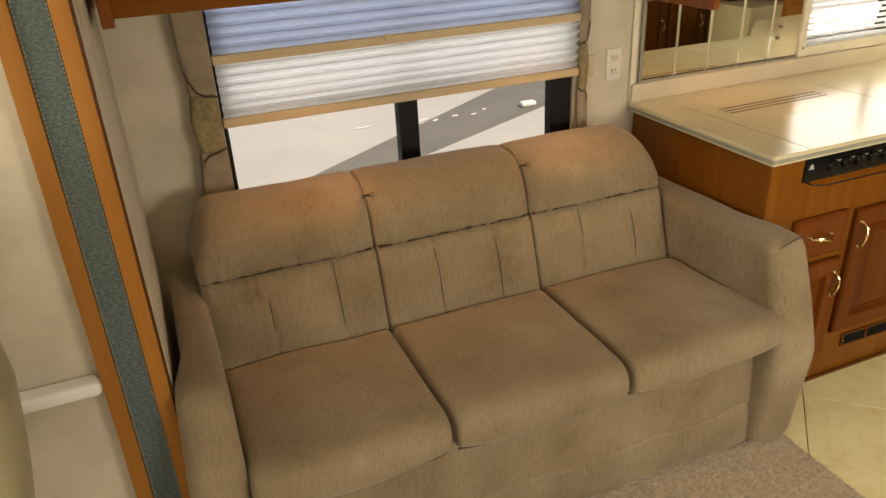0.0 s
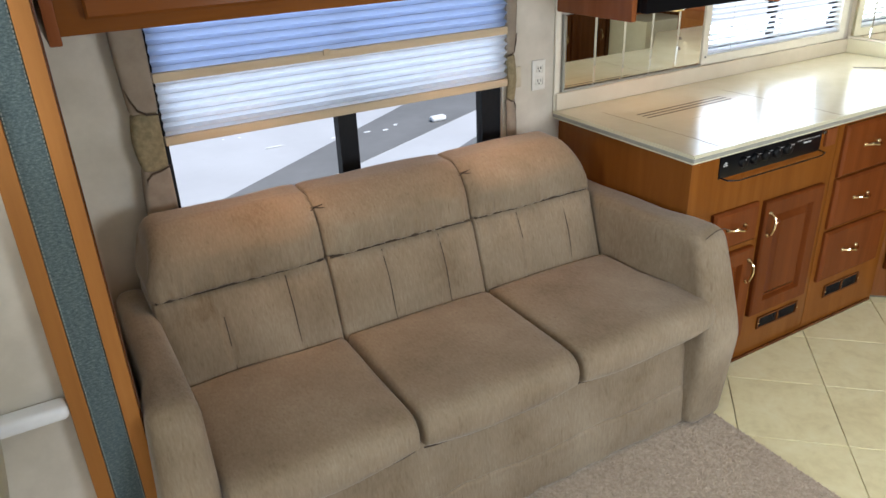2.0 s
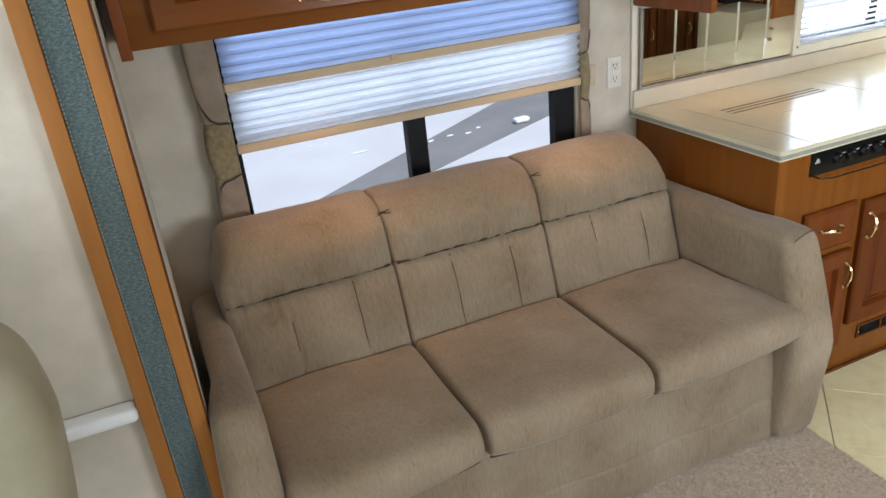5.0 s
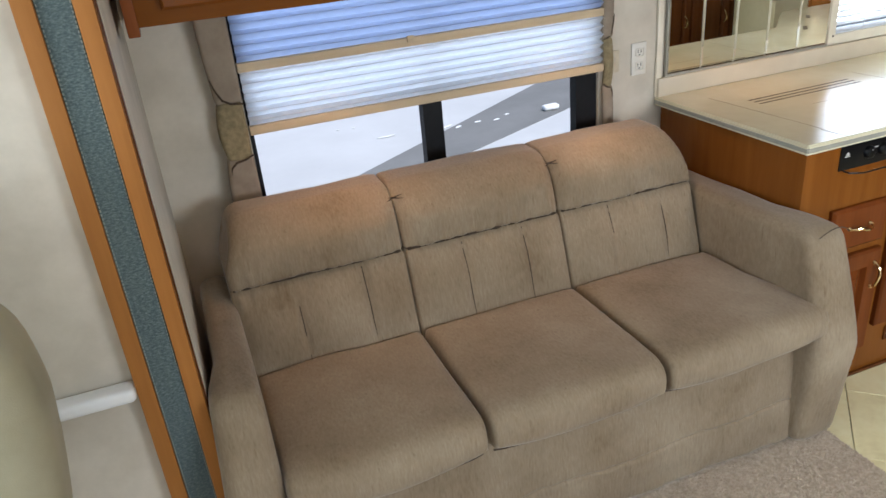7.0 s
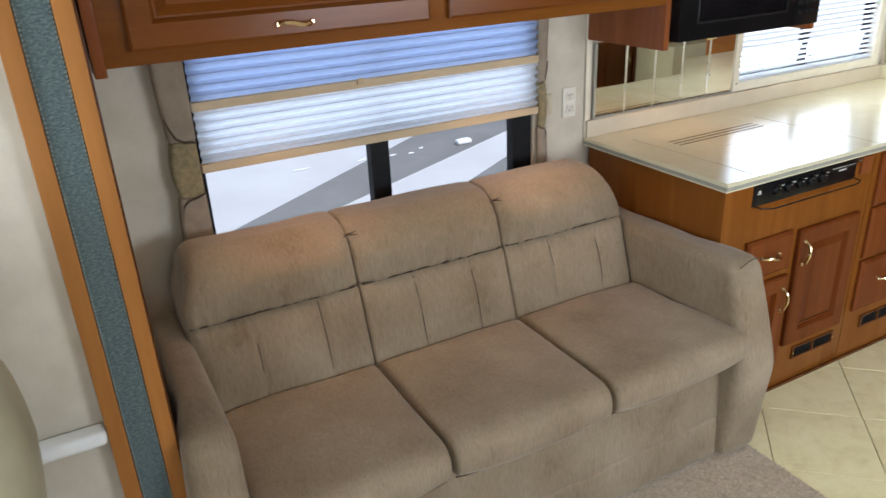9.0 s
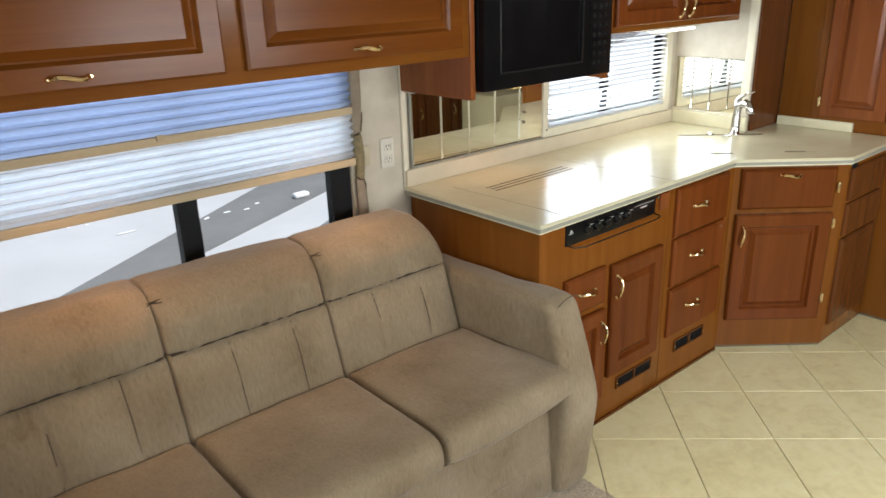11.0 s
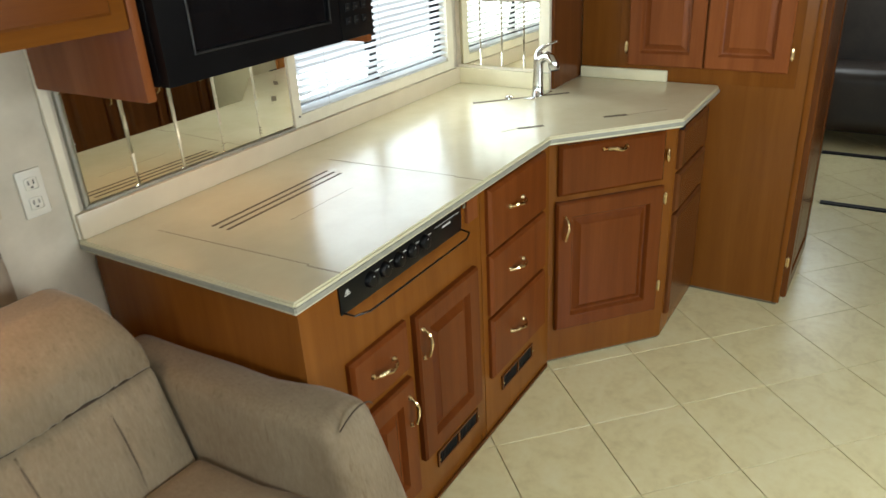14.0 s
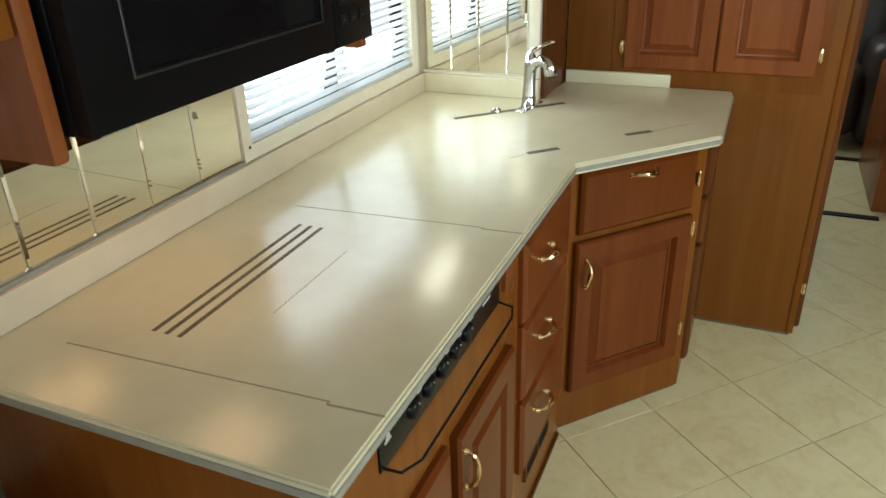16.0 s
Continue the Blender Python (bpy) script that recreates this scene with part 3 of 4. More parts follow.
BACKS = ((0.026, 0.514), (0.515, 1.011), (1.012, 1.490))
for x0, x1 in BACKS:
    b = part("back_cushion", padded(x0, x1, 0.0, 0.21, 0.455, 0.7165, (0.009, 0.018, 0.022), (90, 3, 14), lumbar_shape(x0, x1)), SOFA, sofa)
    part("head_roll", padded(x0, x1, 0.0, 0.21, 0.7135, 0.886, (0.009, 0.018, 0.018), (90, 8, 14), roll_shape(x0, x1)), SOFA, b)
    part("roll_seam", tube([(x0 + 0.01 + (x1 - x0 - 0.02) * i / 24, back_line(0.715) + 0.0105 + 0.0015 * noise.noise((i * 0.7, x0, 0)), 0.715) for i in range(25)], 0.0046, 6), SEAM, b)
    for t in TUFTS:
        u = x0 + (x1 - x0) * t
        rows = [0.478 + 0.225 * i / 9 for i in range(10)]
        part("tuft_seam", tube([(u + 0.003 * noise.noise((z * 14, u, 0)), back_line(z) + lumbar_front(u, z, x0, x1) + 0.0006, z) for z in rows], [0.0008 + 0.0015 * min(1.0, (z - 0.47) / 0.1) for z in rows], 5), SEAM, b)


def arm_shape(side):
    """side +1: the arm at the greater x. The front swells outwards and forwards below, the top runs level."""
    def bend(p):
        q = p.copy()
        front = min(1.0, max(0.0, (1.60 - p.y) / 0.14))
        low = min(1.0, max(0.0, (0.70 - p.z) / 0.35))
        if side > 0:
            w = 0.25 + 0.75 * min(1.0, max(0.0, (p.x - 1.50) / 0.118))
            q.x += (0.026 + 0.036 * low) * front * w
        else:
            w = min(1.0, max(0.0, (0.040 - p.x) / 0.085))
            q.x -= (0.022 + 0.026 * low) * front * w
        if p.z > 0.36:
            v = (p.z - 0.36) / 0.35
            q.y += 0.085 * v ** 1.3 * min(1.0, max(0.0, (1.95 - p.y) / 0.6))
            q.z -= 0.014 * v * min(1.0, max(0.0, (p.y - 1.45) / 0.5))
        q.y += 0.035 * max(0.0, 0.34 - p.z) / 0.34 * front
        return rough_cloth(q, 0.004, 5)
    return bend


ARM_R = (0.034, 0.045, 0.040)
part("arm", padded(1.498, 1.616, 1.335, 2.10, 0.008, 0.706, ARM_R, (5, 22, 18), arm_shape(1)), SOFA, sofa)
part("arm", padded(-0.050, 0.038, 1.335, 2.10, 0.008, 0.706, ARM_R, (5, 22, 18), arm_shape(-1)), SOFA, sofa)
part("arm_seam", tube([(x, 1.4145, 0.688 + 0.019 * math.sin(math.pi * i / 6)) for i, x in enumerate((1.535, 1.555, 1.575, 1.595, 1.612, 1.628, 1.636))], 0.0016, 5), SEAM, sofa)
part("front_apron", padded(0.0, 1.562, 1.410, 1.50, 0.158, 0.358, 0.014, (60, 2, 10), lambda p: rough_cloth(rough_cloth(p + Vector((0, 0.11 * (p.z - 0.158), 0)), 0.007, 8), 0.004, 26)), SOFA, sofa)
part("front_skirt", padded(0.0, 1.562, 1.410, 1.50, 0.010, 0.163, 0.014, (60, 2, 8), lambda p: rough_cloth(rough_cloth(p, 0.007, 8), 0.004, 26)), SOFA, sofa)
part("seat_frame", box(-0.02, 1.56, 1.5, 2.16, 0.02, 0.366, 0.01), SOFA, sofa)
part("back_frame", padded(0.075, 1.46, 2.04, 2.16, 0.36, 0.840, 0.03, (20, 3, 8)), SOFA, sofa)

for x in (0.5145, 1.0115):
    y, z = back_line(0.855) + 0.020, 0.856
    for dx, dz, l in ((0.9, 0.35, 0.026), (0.95, -0.10, 0.030), (-0.9, 0.30, 0.018), (-0.95, -0.2, 0.020)):
        part("pucker", tube([(x, y, z), (x + dx * l * 0.5, y - 0.008, z + dz * l * 0.6), (x + dx * l, y - 0.010, z + dz * l)], [0.0026, 0.0018, 0.0006], 5), SEAM, sofa)

# ---- blinds and window dressing ----


def pleats(x0, x1, y, z0, z1, pitch, depth):
    """Accordion-folded cloth with a little thickness."""
    bm = bmesh.new()
    n = max(2, round((z1 - z0) / pitch) * 2)
    rows = []
    for i in range(n + 1):
        z = z0 + (z1 - z0) * (i + (0.42 if i % 2 else 0.0)) / n
        yy = y - (depth if i % 2 else 0)
        rows.append([bm.verts.new((x0 + (x1 - x0) * k / 12, yy + 0.0006 * noise.noise((k * 0.5, i, 0)), min(z1, z + 0.0016 * noise.noise((k * 0.25, i * 0.3, 3))))) for k in range(13)])
    for a, b in zip(rows, rows[1:]):
        for k in range(12):
            bm.faces.new((a[k], a[k + 1], b[k + 1], b[k]))
    return bm


shade = thing("pleated_shade", "double pleated shade, blue above white, half lowered", "window shade", kind="")
part("night_cloth", pleats(0.194, 1.368, 2.238, 1.235, 1.62, 0.029, 0.024), SHADE_NIGHT, shade, "blue pleated cloth", False)
part("day_cloth", pleats(0.194, 1.368, 2.238, 1.055, 1.215, 0.0285, 0.024), SHADE_DAY, shade, "white pleated cloth", False)
part("middle_rail", box(0.190, 1.372, 2.216, 2.244, 1.212, 1.238, 0.004), WOOD_PALE, shade, "pale wooden rail")
part("bottom_rail", box(0.190, 1.372, 2.216, 2.244, 1.032, 1.058, 0.004), WOOD_PALE, shade, "pale wooden rail")
part("top_rail", box(0.190, 1.372, 2.216, 2.244, 1.60, 1.63, 0.004), WOOD_PALE, shade)
part("cord_clip", box(0.69, 0.712, 2.210, 2.217, 1.225, 1.244, 0.002), WOOD_PALE, shade)


def side_swag(x0, x1, lobe):
    """A padded fabric strip beside the window with two swelling lobes and a tapestry patch between."""
    top = thing("window_lambrequin", "padded beige fabric side panel with an olive tapestry patch", "curtain")
    def puff(z0, z1):
        def bend(p):
            v = (p.z - z0) / (z1 - z0)
            return p + Vector((lobe * (0.012 if lobe < 0 else 0.004) * math.sin(math.pi * min(1, max(0, v))) if (p.x - (x0 + x1) / 2) * lobe > 0 else 0, 0, 0)) + Vector((0, -0.006 * math.sin(math.pi * min(1, max(0, v))), 0))
        return bend
    deep = 2.196 if lobe < 0 else 2.234
    part("pad", padded(x0, x1, deep, 2.248, 1.135, 1.63, 0.012, (4, 4, 14), puff(1.135, 1.63)), LAMBREQUIN, top)
    part("tapestry_patch", padded(x0 + 0.003, x1 - 0.003, deep - 0.004, 2.248, 0.972, 1.140, 0.012, (4, 4, 10), puff(0.972, 1.140)), LEAF, top, "olive tapestry patch")
    part("pad", padded(x0, x1, deep, 2.248, 0.72, 0.982, 0.012, (4, 4, 10), puff(0.72, 0.982)), LAMBREQUIN, top)
    y = deep - 0.008
    out, inn = (x0, x1) if lobe < 0 else (x1, x0)
    s = (inn - out) / 0.074
    upper = [(out - 0.004 * s, 1.212), (out + 0.004 * s, 1.182), (out + 0.018 * s, 1.152), (out + 0.040 * s, 1.138), (inn, 1.134)]
    lower = [(out + 0.002 * s, 0.936), (out + 0.006 * s, 0.956), (out + 0.022 * s, 0.970), (out + 0.046 * s, 0.974), (inn, 0.986)]
    for line in (upper, lower):
        part("cord", tube([(x, y, z) for x, z in line], [0.0012, 0.0030, 0.0034, 0.0030, 0.0024], 6), SEAM, top, "dark gathered cord")
    return top


side_swag(0.112, 0.186, -1)
side_swag(1.376, 1.414, 1)

blind = thing("venetian_blind", "white venetian blind with open slats", "window blind")
for i in range(19):
    bm = box(2.418, 3.302, -0.0125, 0.0125, -0.0006, 0.0006)
    bmesh.ops.rotate(bm, verts=bm.verts, matrix=Matrix.Rotation(radians(14), 3, "X"))
    bmesh.ops.translate(bm, verts=bm.verts, vec=(0, 2.2475, 1.020 + i * 0.0222))
    part("slat", bm, SLAT, blind, "", False)
part("bottom_bar", box(2.418, 3.302, 2.242, 2.258, 1.0045, 1.013, 0.002), SLAT, blind)
for x in (2.55, 2.86, 3.17):
    part("ladder_cord", tube([(x, 2.237, 1.01), (x, 2.237, 1.43)], 0.0009, 5), PRINT, blind)

# ---- galley mirrors and counter ----
mir = thing("mirror_splashback", "tinted mirror tiles on the wall above the counter", "mirror")
cuts = [1.646, 1.792, 1.938, 2.084, 2.230, 2.376]
for a, b in zip(cuts, cuts[1:]):
    part("mirror_tile", box(a + 0.0006, b - 0.0006, 2.240, 2.2485, 0.974, 1.246, 0.005, 1), MIRROR, mir, "", False)
part("edge_channel", box(1.636, 2.378, 2.236, 2.2485, 0.9655, 0.973, 0.001), EDGE, mir, "thin metal channel")
part("edge_channel", box(1.636, 1.6445, 2.236, 2.2485, 0.974, 1.25, 0.001), EDGE, mir, "thin metal channel")

turn2 = math.degrees(math.atan2(1.815 - 2.249, 3.388 - 3.400))
mir2 = thing("mirror_splashback", "tinted mirror tiles on the wall beside the sink", "mirror", pose(3.400, 2.249, 0, 0, 0, turn2))
for a, b in ((0.022, 0.122), (0.122, 0.222), (0.222, 0.322), (0.322, 0.392)):
    part("mirror_tile", box(a + 0.0006, b - 0.0006, -0.010, -0.001, 0.976, 1.235, 0.003, 1), MIRROR, mir2, "", False)
part("edge_channel", box(0.015, 0.395, -0.013, -0.001, 0.966, 0.975, 0.001), TRIM, mir2)
part("end_trim", box(0.395, 0.434, -0.016, -0.001, 0.97, 2.05, 0.003), TRIM, mir2, "cream trim strip")

OUTLINE = [(1.600, 2.247), (1.600, 1.550), (2.800, 1.550), (3.150, 1.226), (3.640, 1.226), (3.664, 1.236), (3.664, 1.80), (3.384, 1.812), (3.396, 2.247)]
top = thing("countertop", "cream laminate countertop with a grey edge strip", "countertop")
part("slab", prism(OUTLINE, 0.870, 0.900, 0.004), LAMINATE, top)
front = [(1.6, 2.24), (1.6, 1.55), (2.8, 1.55), (3.15, 1.226), (3.640, 1.226)]
for (ax, ay), (bx, by) in zip(front, front[1:]):
    d = Vector((bx - ax, by - ay, 0))
    bm = box(0, d.length, -0.0030, 0.004, 0.8775, 0.8895, 0.001)
    e = part("edge_strip", bm, EDGE, top, "grey inlaid edge strip")
    e.matrix_local = pose(ax, ay, 0, 0, 0, math.degrees(math.atan2(d.y, d.x)))
part("backsplash", box(1.603, 3.385, 2.226, 2.2475, 0.9, 0.9655, 0.006), SPLASH, top)
bs2 = part("backsplash", box(0.022, 0.434, -0.022, -0.002, 0.9, 0.9655, 0.005), LAMINATE, top)
bs2.matrix_local = pose(3.400, 2.249, 0, 0, 0, turn2)
part("backsplash", box(3.645, 3.6665, 1.432, 1.795, 0.9, 0.9455, 0.007), LAMINATE, top)


def joint(a, b, width, name="joint_line"):
    """A narrow groove line let into the worktop."""
    d = Vector((b[0] - a[0], b[1] - a[1], 0))
    ob = part(name, box(0, d.length, -width / 2, width / 2, 0.8985, 0.9004), GROOVE if width > 0.005 else JOINT, top, "", False)
    ob.matrix_local = pose(a[0], a[1], 0, 0, 0, math.degrees(math.atan2(d.y, d.x)))


joint((1.727, 2.111), (1.7455, 1.640), 0.0028)
joint((1.739, 1.640), (1.7440, 1.5535), 0.0042)
joint((1.7395, 1.640), (1.7465, 1.640), 0.0026)
joint((2.333, 2.075), (2.359, 1.640), 0.0026)
joint((2.352, 1.640), (2.3570, 1.5535), 0.0040)
joint((2.352, 1.640), (2.360, 1.640), 0.0026)
joint((1.918, 1.851), (2.167, 1.852), 0.0014)
for y in (2.008, 1.982, 1.956):
    joint((1.803, y - 0.004), (2.247, y + 0.002), 0.009, "vent_slot")
joint((3.09, 2.00), (3.365, 1.725), 0.022, "sink_slot")
joint((2.842, 1.69), (2.908, 1.624), 0.020, "finger_slot")
joint((3.078, 1.478), (3.135, 1.416), 0.020, "finger_slot")
joint((2.79, 1.722), (2.845, 1.688), 0.002)
joint((3.135, 1.416), (3.25, 1.31), 0.002)

# ---- base cabinets ----
HATCH = wooden("cherry_side", (0.150, 0.049, 0.0075), (0.195, 0.069, 0.0115), (0.235, 0.086, 0.016))
FACE = 1.575
cab = thing("stove_cabinet", "cherry base cabinet with drawer, two doors and vent", "cabinet", pose(0, FACE, 0))
part("body", box(1.626, 2.372, 0, 0.665, 0.0, 0.870, 0.002), WOOD, cab)
drawer(cab, 1.745, 0.520, 0.225, 0.142, WOOD_DOOR, handle=(0.11, 0.075))
door(cab, 2.004, 0.190, 0.318, 0.462, handle=(0.022, 0.375))
door(cab, 1.750, 0.120, 0.222, 0.375, handle=(0.195, 0.285))


def vent(parent, x, z, w, h):
    v = part("vent", pierced("x", x, x + w, z, z + h, -0.006, 0.001, [(x + 0.008, x + w / 2 - 0.004, z + 0.006, z + h - 0.006), (x + w / 2 + 0.004, x + w - 0.008, z + 0.006, z + h - 0.006)]), WOOD_DARK_OR_SHADED, parent, "dark louvred floor vent", False)
    for half in (0, 1):
        for i in range(11):
            xx = x + 0.012 + half * (w / 2 - 0.004) + i * (w / 2 - 0.024) / 11
            part("louvre", box(xx, xx + 0.005, -0.004, 0.001, z + 0.006, z + h - 0.006), RUBBER, v, "", False)
    part("grille_back", box(x + 0.006, x + w - 0.006, -0.0015, 0.0005, z + 0.004, z + h - 0.004), BLACK, v, "", False)
    for sx in (x + 0.005, x + w - 0.005):
        part("screw", tube([(sx, -0.006, z + h / 2), (sx, -0.0085, z + h / 2)], 0.003, 6), BRASS, v)


vent(cab, 2.080, 0.105, 0.235, 0.052)

stove = thing("stove", "black stove control panel with knobs and rail", "stove", pose(0, FACE, 0))
part("panel", box(1.752, 2.266, -0.004, 0.001, 0.786, 0.861, 0.001), BLACK, stove)
for i in range(5):
    x = 1.86 + i * 0.056
    k = part("knob", tube([(x, -0.004, 0.826), (x, -0.009, 0.826), (x, -0.015, 0.826), (x, -0.016, 0.826)], [0.020, 0.019, 0.016, 0.014], 18), BLACK, stove)
    part("pointer", box(x - 0.001, x + 0.001, -0.0172, -0.0155, 0.834, 0.837), PRINT, k, "", False)
    part("marking", box(x + 0.020, x + 0.034, -0.0048, -0.0038, 0.836, 0.838), PRINT, stove, "", False)
part("lower_rail", tube([(1.760, -0.003, 0.790), (1.764, -0.030, 0.787), (1.80, -0.046, 0.786), (2.22, -0.046, 0.786), (2.256, -0.034, 0.787), (2.260, -0.003, 0.790)], 0.0024, 8), BLACK, stove, "black wire rail")
for dx, w, h in ((0, 0.020, 0.003), (0.003, 0.014, 0.004), (0.006, 0.008, 0.004)):
    part("emblem", box(1.768 + dx, 1.768 + dx + w, -0.0048, -0.0038, 0.826 + dx * 1.6, 0.826 + dx * 1.6 + h), PRINT, stove, "", False)
part("print_bar", box(2.135, 2.255, -0.0048, -0.0038, 0.842, 0.8435), PRINT, stove, "", False)
part("print_bar", box(2.17, 2.21, -0.0048, -0.0038, 0.829, 0.834), PRINT, stove, "", False)
part("pilot_knob", box(2.272, 2.290, -0.008, 0.0, 0.845, 0.857, 0.002), CHROME, stove)

part("filler_block", box(2.290, 2.345, -0.010, 0.001, 0.795, 0.858, 0.002), WOOD_RED, cab)

unit = thing("drawer_unit", "cherry base unit with three drawers and vent", "cabinet", pose(0, FACE, 0))
part("body", prism([(2.374, 0), (2.845, 0), (2.845, 0.3), (2.845, 0.665), (2.374, 0.665)], 0.0, 0.870), WOOD, unit, "", False)
for z, h in ((0.654, 0.200), (0.443, 0.203), (0.215, 0.215)):
    drawer(unit, 2.402, z, 0.385, h, WOOD_DOOR, handle=(0.16, h * 0.55))
vent(unit, 2.480, 0.118, 0.228, 0.055)

A0, A1 = Vector((2.847, 1.575)), Vector((3.205, 1.262))
ANG = math.degrees(math.atan2(A1.y - A0.y, A1.x - A0.x))
LEN = (A1 - A0).length
sink = thing("sink_cabinet", "cherry corner sink cabinet with tilt front and door", "cabinet", pose(A0.x, A0.y, 0, 0, 0, ANG))
inv = sink.matrix_world.inverted()
out = [inv @ Vector((x, y, 0)) for x, y in ((2.847, 1.576), (3.205, 1.263), (3.205, 1.80), (3.205, 2.24), (2.847, 2.24))]
# dark plinth colour paints the shade in the gap under the cabinet
part("plinth", prism([(p.x, p.y + 0.012) for p in out], 0.0, 0.0155), GROOVE, sink, "recessed plinth, the foot gap's shade in its dark colour", False)
part("body", prism([(p.x, p.y) for p in out], 0.015, 0.870), WOOD, sink, "", False)
drawer(sink, 0.030, 0.672, LEN - 0.075, 0.178, WOOD_DOOR, handle=(0.20, 0.150), name="tilt_front")
door(sink, 0.022, 0.150, LEN - 0.062, 0.500, handle=(0.030, 0.405))
for z in (0.25, 0.60):
    hinge(sink, LEN - 0.030, -0.012, z)
hinge(sink, LEN - 0.030, -0.012, 0.76)

endc = thing("end_cabinet", "cherry end cabinet with drawers facing the aisle", "cabinet", pose(0, 1.262, 0))
part("plinth", box(3.21, 3.66, 0.010, 0.52, 0.0, 0.0155), GROOVE, endc, "recessed plinth, the foot gap's shade in its dark colour")
part("body", box(3.207, 3.666, 0, 0.53, 0.015, 0.870, 0.002), WOOD, endc)
# fronts in the darker wood, for the shade on this side
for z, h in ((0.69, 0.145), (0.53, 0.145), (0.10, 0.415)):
    part("drawer_front", slab(0.36, h), WOOD_DARK_OR_SHADED, endc).matrix_local = pose(3.235, 0, z)
part("catch", box(3.24, 3.27, -0.014, -0.001, 0.832, 0.856, 0.003), RUBBER, endc)
part("toe_strip", box(1.63, 2.83, 1.566, 1.5745, 0.0, 0.012, 0.002), WOOD_DARK_OR_SHADED, None)
tagged(bpy.data.objects["toe_strip"], "dark strip along the cabinet foot", "trim", "", "structure")

# ---- faucet ----
tap = thing("faucet", "chrome single-lever faucet beside the sink cover", "faucet", pose(3.285, 1.822, 0.9004, 0, 0, 262) @ Matrix.Diagonal((0.88, 0.88, 0.86, 1)))
bm = tube([(0, 0, 0), (0, 0, 0.005), (0, 0, 0.010), (0, 0, 0.05), (0.001, 0, 0.10), (0.003, 0, 0.15), (0.004, 0, 0.178), (0.004, 0, 0.192), (0.004, 0, 0.198)], [0.029, 0.029, 0.026, 0.0235, 0.0215, 0.0215, 0.022, 0.016, 0.004], 22)
part("column", bm, CHROME, tap)
part("spout", tube([(0.0, 0, 0.140), (0.022, 0, 0.166), (0.046, 0, 0.176), (0.068, 0, 0.168), (0.078, 0, 0.150)], [0.018, 0.020, 0.022, 0.022, 0.022], 18), CHROME, tap)
part("spray_head", tube([(0.077, 0, 0.155), (0.081, 0, 0.134), (0.083, 0, 0.122)], [0.0225, 0.024, 0.021], 18), CHROME, tap)
part("spray_outlet", tube([(0.0830, 0, 0.1225), (0.0838, 0, 0.1165)], [0.017, 0.015], 16), RUBBER, tap, "dark spray outlet")
part("lever", tube([(0.004, 0, 0.192), (0.012, 0.0, 0.206), (0.040, 0.006, 0.222), (0.075, 0.014, 0.238), (0.086, 0.017, 0.240)], [0.014, 0.010, 0.0065, 0.006, 0.004], 12), CHROME, tap)
part("deck_plate", box(-0.022, 0.022, -0.085, 0.085, 0.0, 0.0035, 0.0015), CHROME, tap)
plug = tagged(part("sink_plug", tube([(3.205, 1.905, 0.9004), (3.205, 1.905, 0.908), (3.205, 1.905, 0.912)], [0.017, 0.016, 0.006], 16), CHROME), "small chrome cap beside the faucet", "cap")

# ---- overhead cabinets and microwave ----
OF = 1.862
ohc = thing("overhead_cabinet", "cherry overhead cabinet with two raised-panel doors", "cabinet", pose(0, OF, 0))
part("body", box(-0.028, 1.598, 0.0, 0.386, 1.404, 1.985, 0.002), WOOD_X, ohc)
part("end_stile", box(-0.052, -0.026, -0.010, 0.380, 1.386, 2.0, 0.004), WOOD_RED, ohc, "darker end stile")
door(ohc, 0.028, 1.436, 0.735, 0.50, WOOD_DOOR_X, (0.372, 0.028), False)
door(ohc, 0.822, 1.436, 0.735, 0.50, WOOD_DOOR_X, (0.368, 0.028), False)

puck = thing("cooktop_lamp", "small brass downlight under the microwave", "lamp", pose(1.95, 2.02, 1.254))
part("housing", tube([(0, 0, 0.008), (0, 0, 0.0), (0, 0, -0.001)], [0.042, 0.040, 0.036], 20), BRASS, puck)
for x in (0.40, 1.17):
    puck = thing("reading_lamp", "small brass downlight under the overhead cabinet", "lamp", pose(x, 1.985, 1.396), "downlights under the cabinet")
    part("housing", tube([(0, 0, 0.008), (0, 0, 0.0), (0, 0, -0.002)], [0.042, 0.040, 0.036], 20), BRASS, puck)

mwc = thing("microwave_cabinet", "red-brown cherry cabinet around the microwave", "cabinet", pose(0, OF, 0))
part("side_panel", box(1.602, 1.626, 0.0, 0.386, 1.262, 1.985, 0.008), WOOD_RED, mwc)
part("side_panel", box(2.306, 2.328, 0.0, 0.386, 1.262, 1.985, 0.008), WOOD_RED, mwc)
part("shelf", box(1.628, 2.304, 0.07, 0.386, 1.272, 1.2865, 0.003), WOOD_RED, mwc)
part("top_board", box(1.628, 2.304, 0.0, 0.386, 1.72, 1.985, 0.003), WOOD_X, mwc)

mw = thing("microwave", "black built-in microwave oven with a glass door", "microwave", pose(0, OF, 0))
part("body", box(1.634, 2.298, -0.004, 0.36, 1.288, 1.716, 0.004), BLACK, mw)
md = part("door", pierced("x", 1.636, 2.165, 1.289, 1.712, -0.030, -0.0045, [(1.715, 2.125, 1.345, 1.66)]), BLACK, mw, "", False)
part("door_window", box(1.713, 2.127, -0.024, -0.0045, 1.343, 1.662), BLACK_GLASS, md, "dark glass window", False)
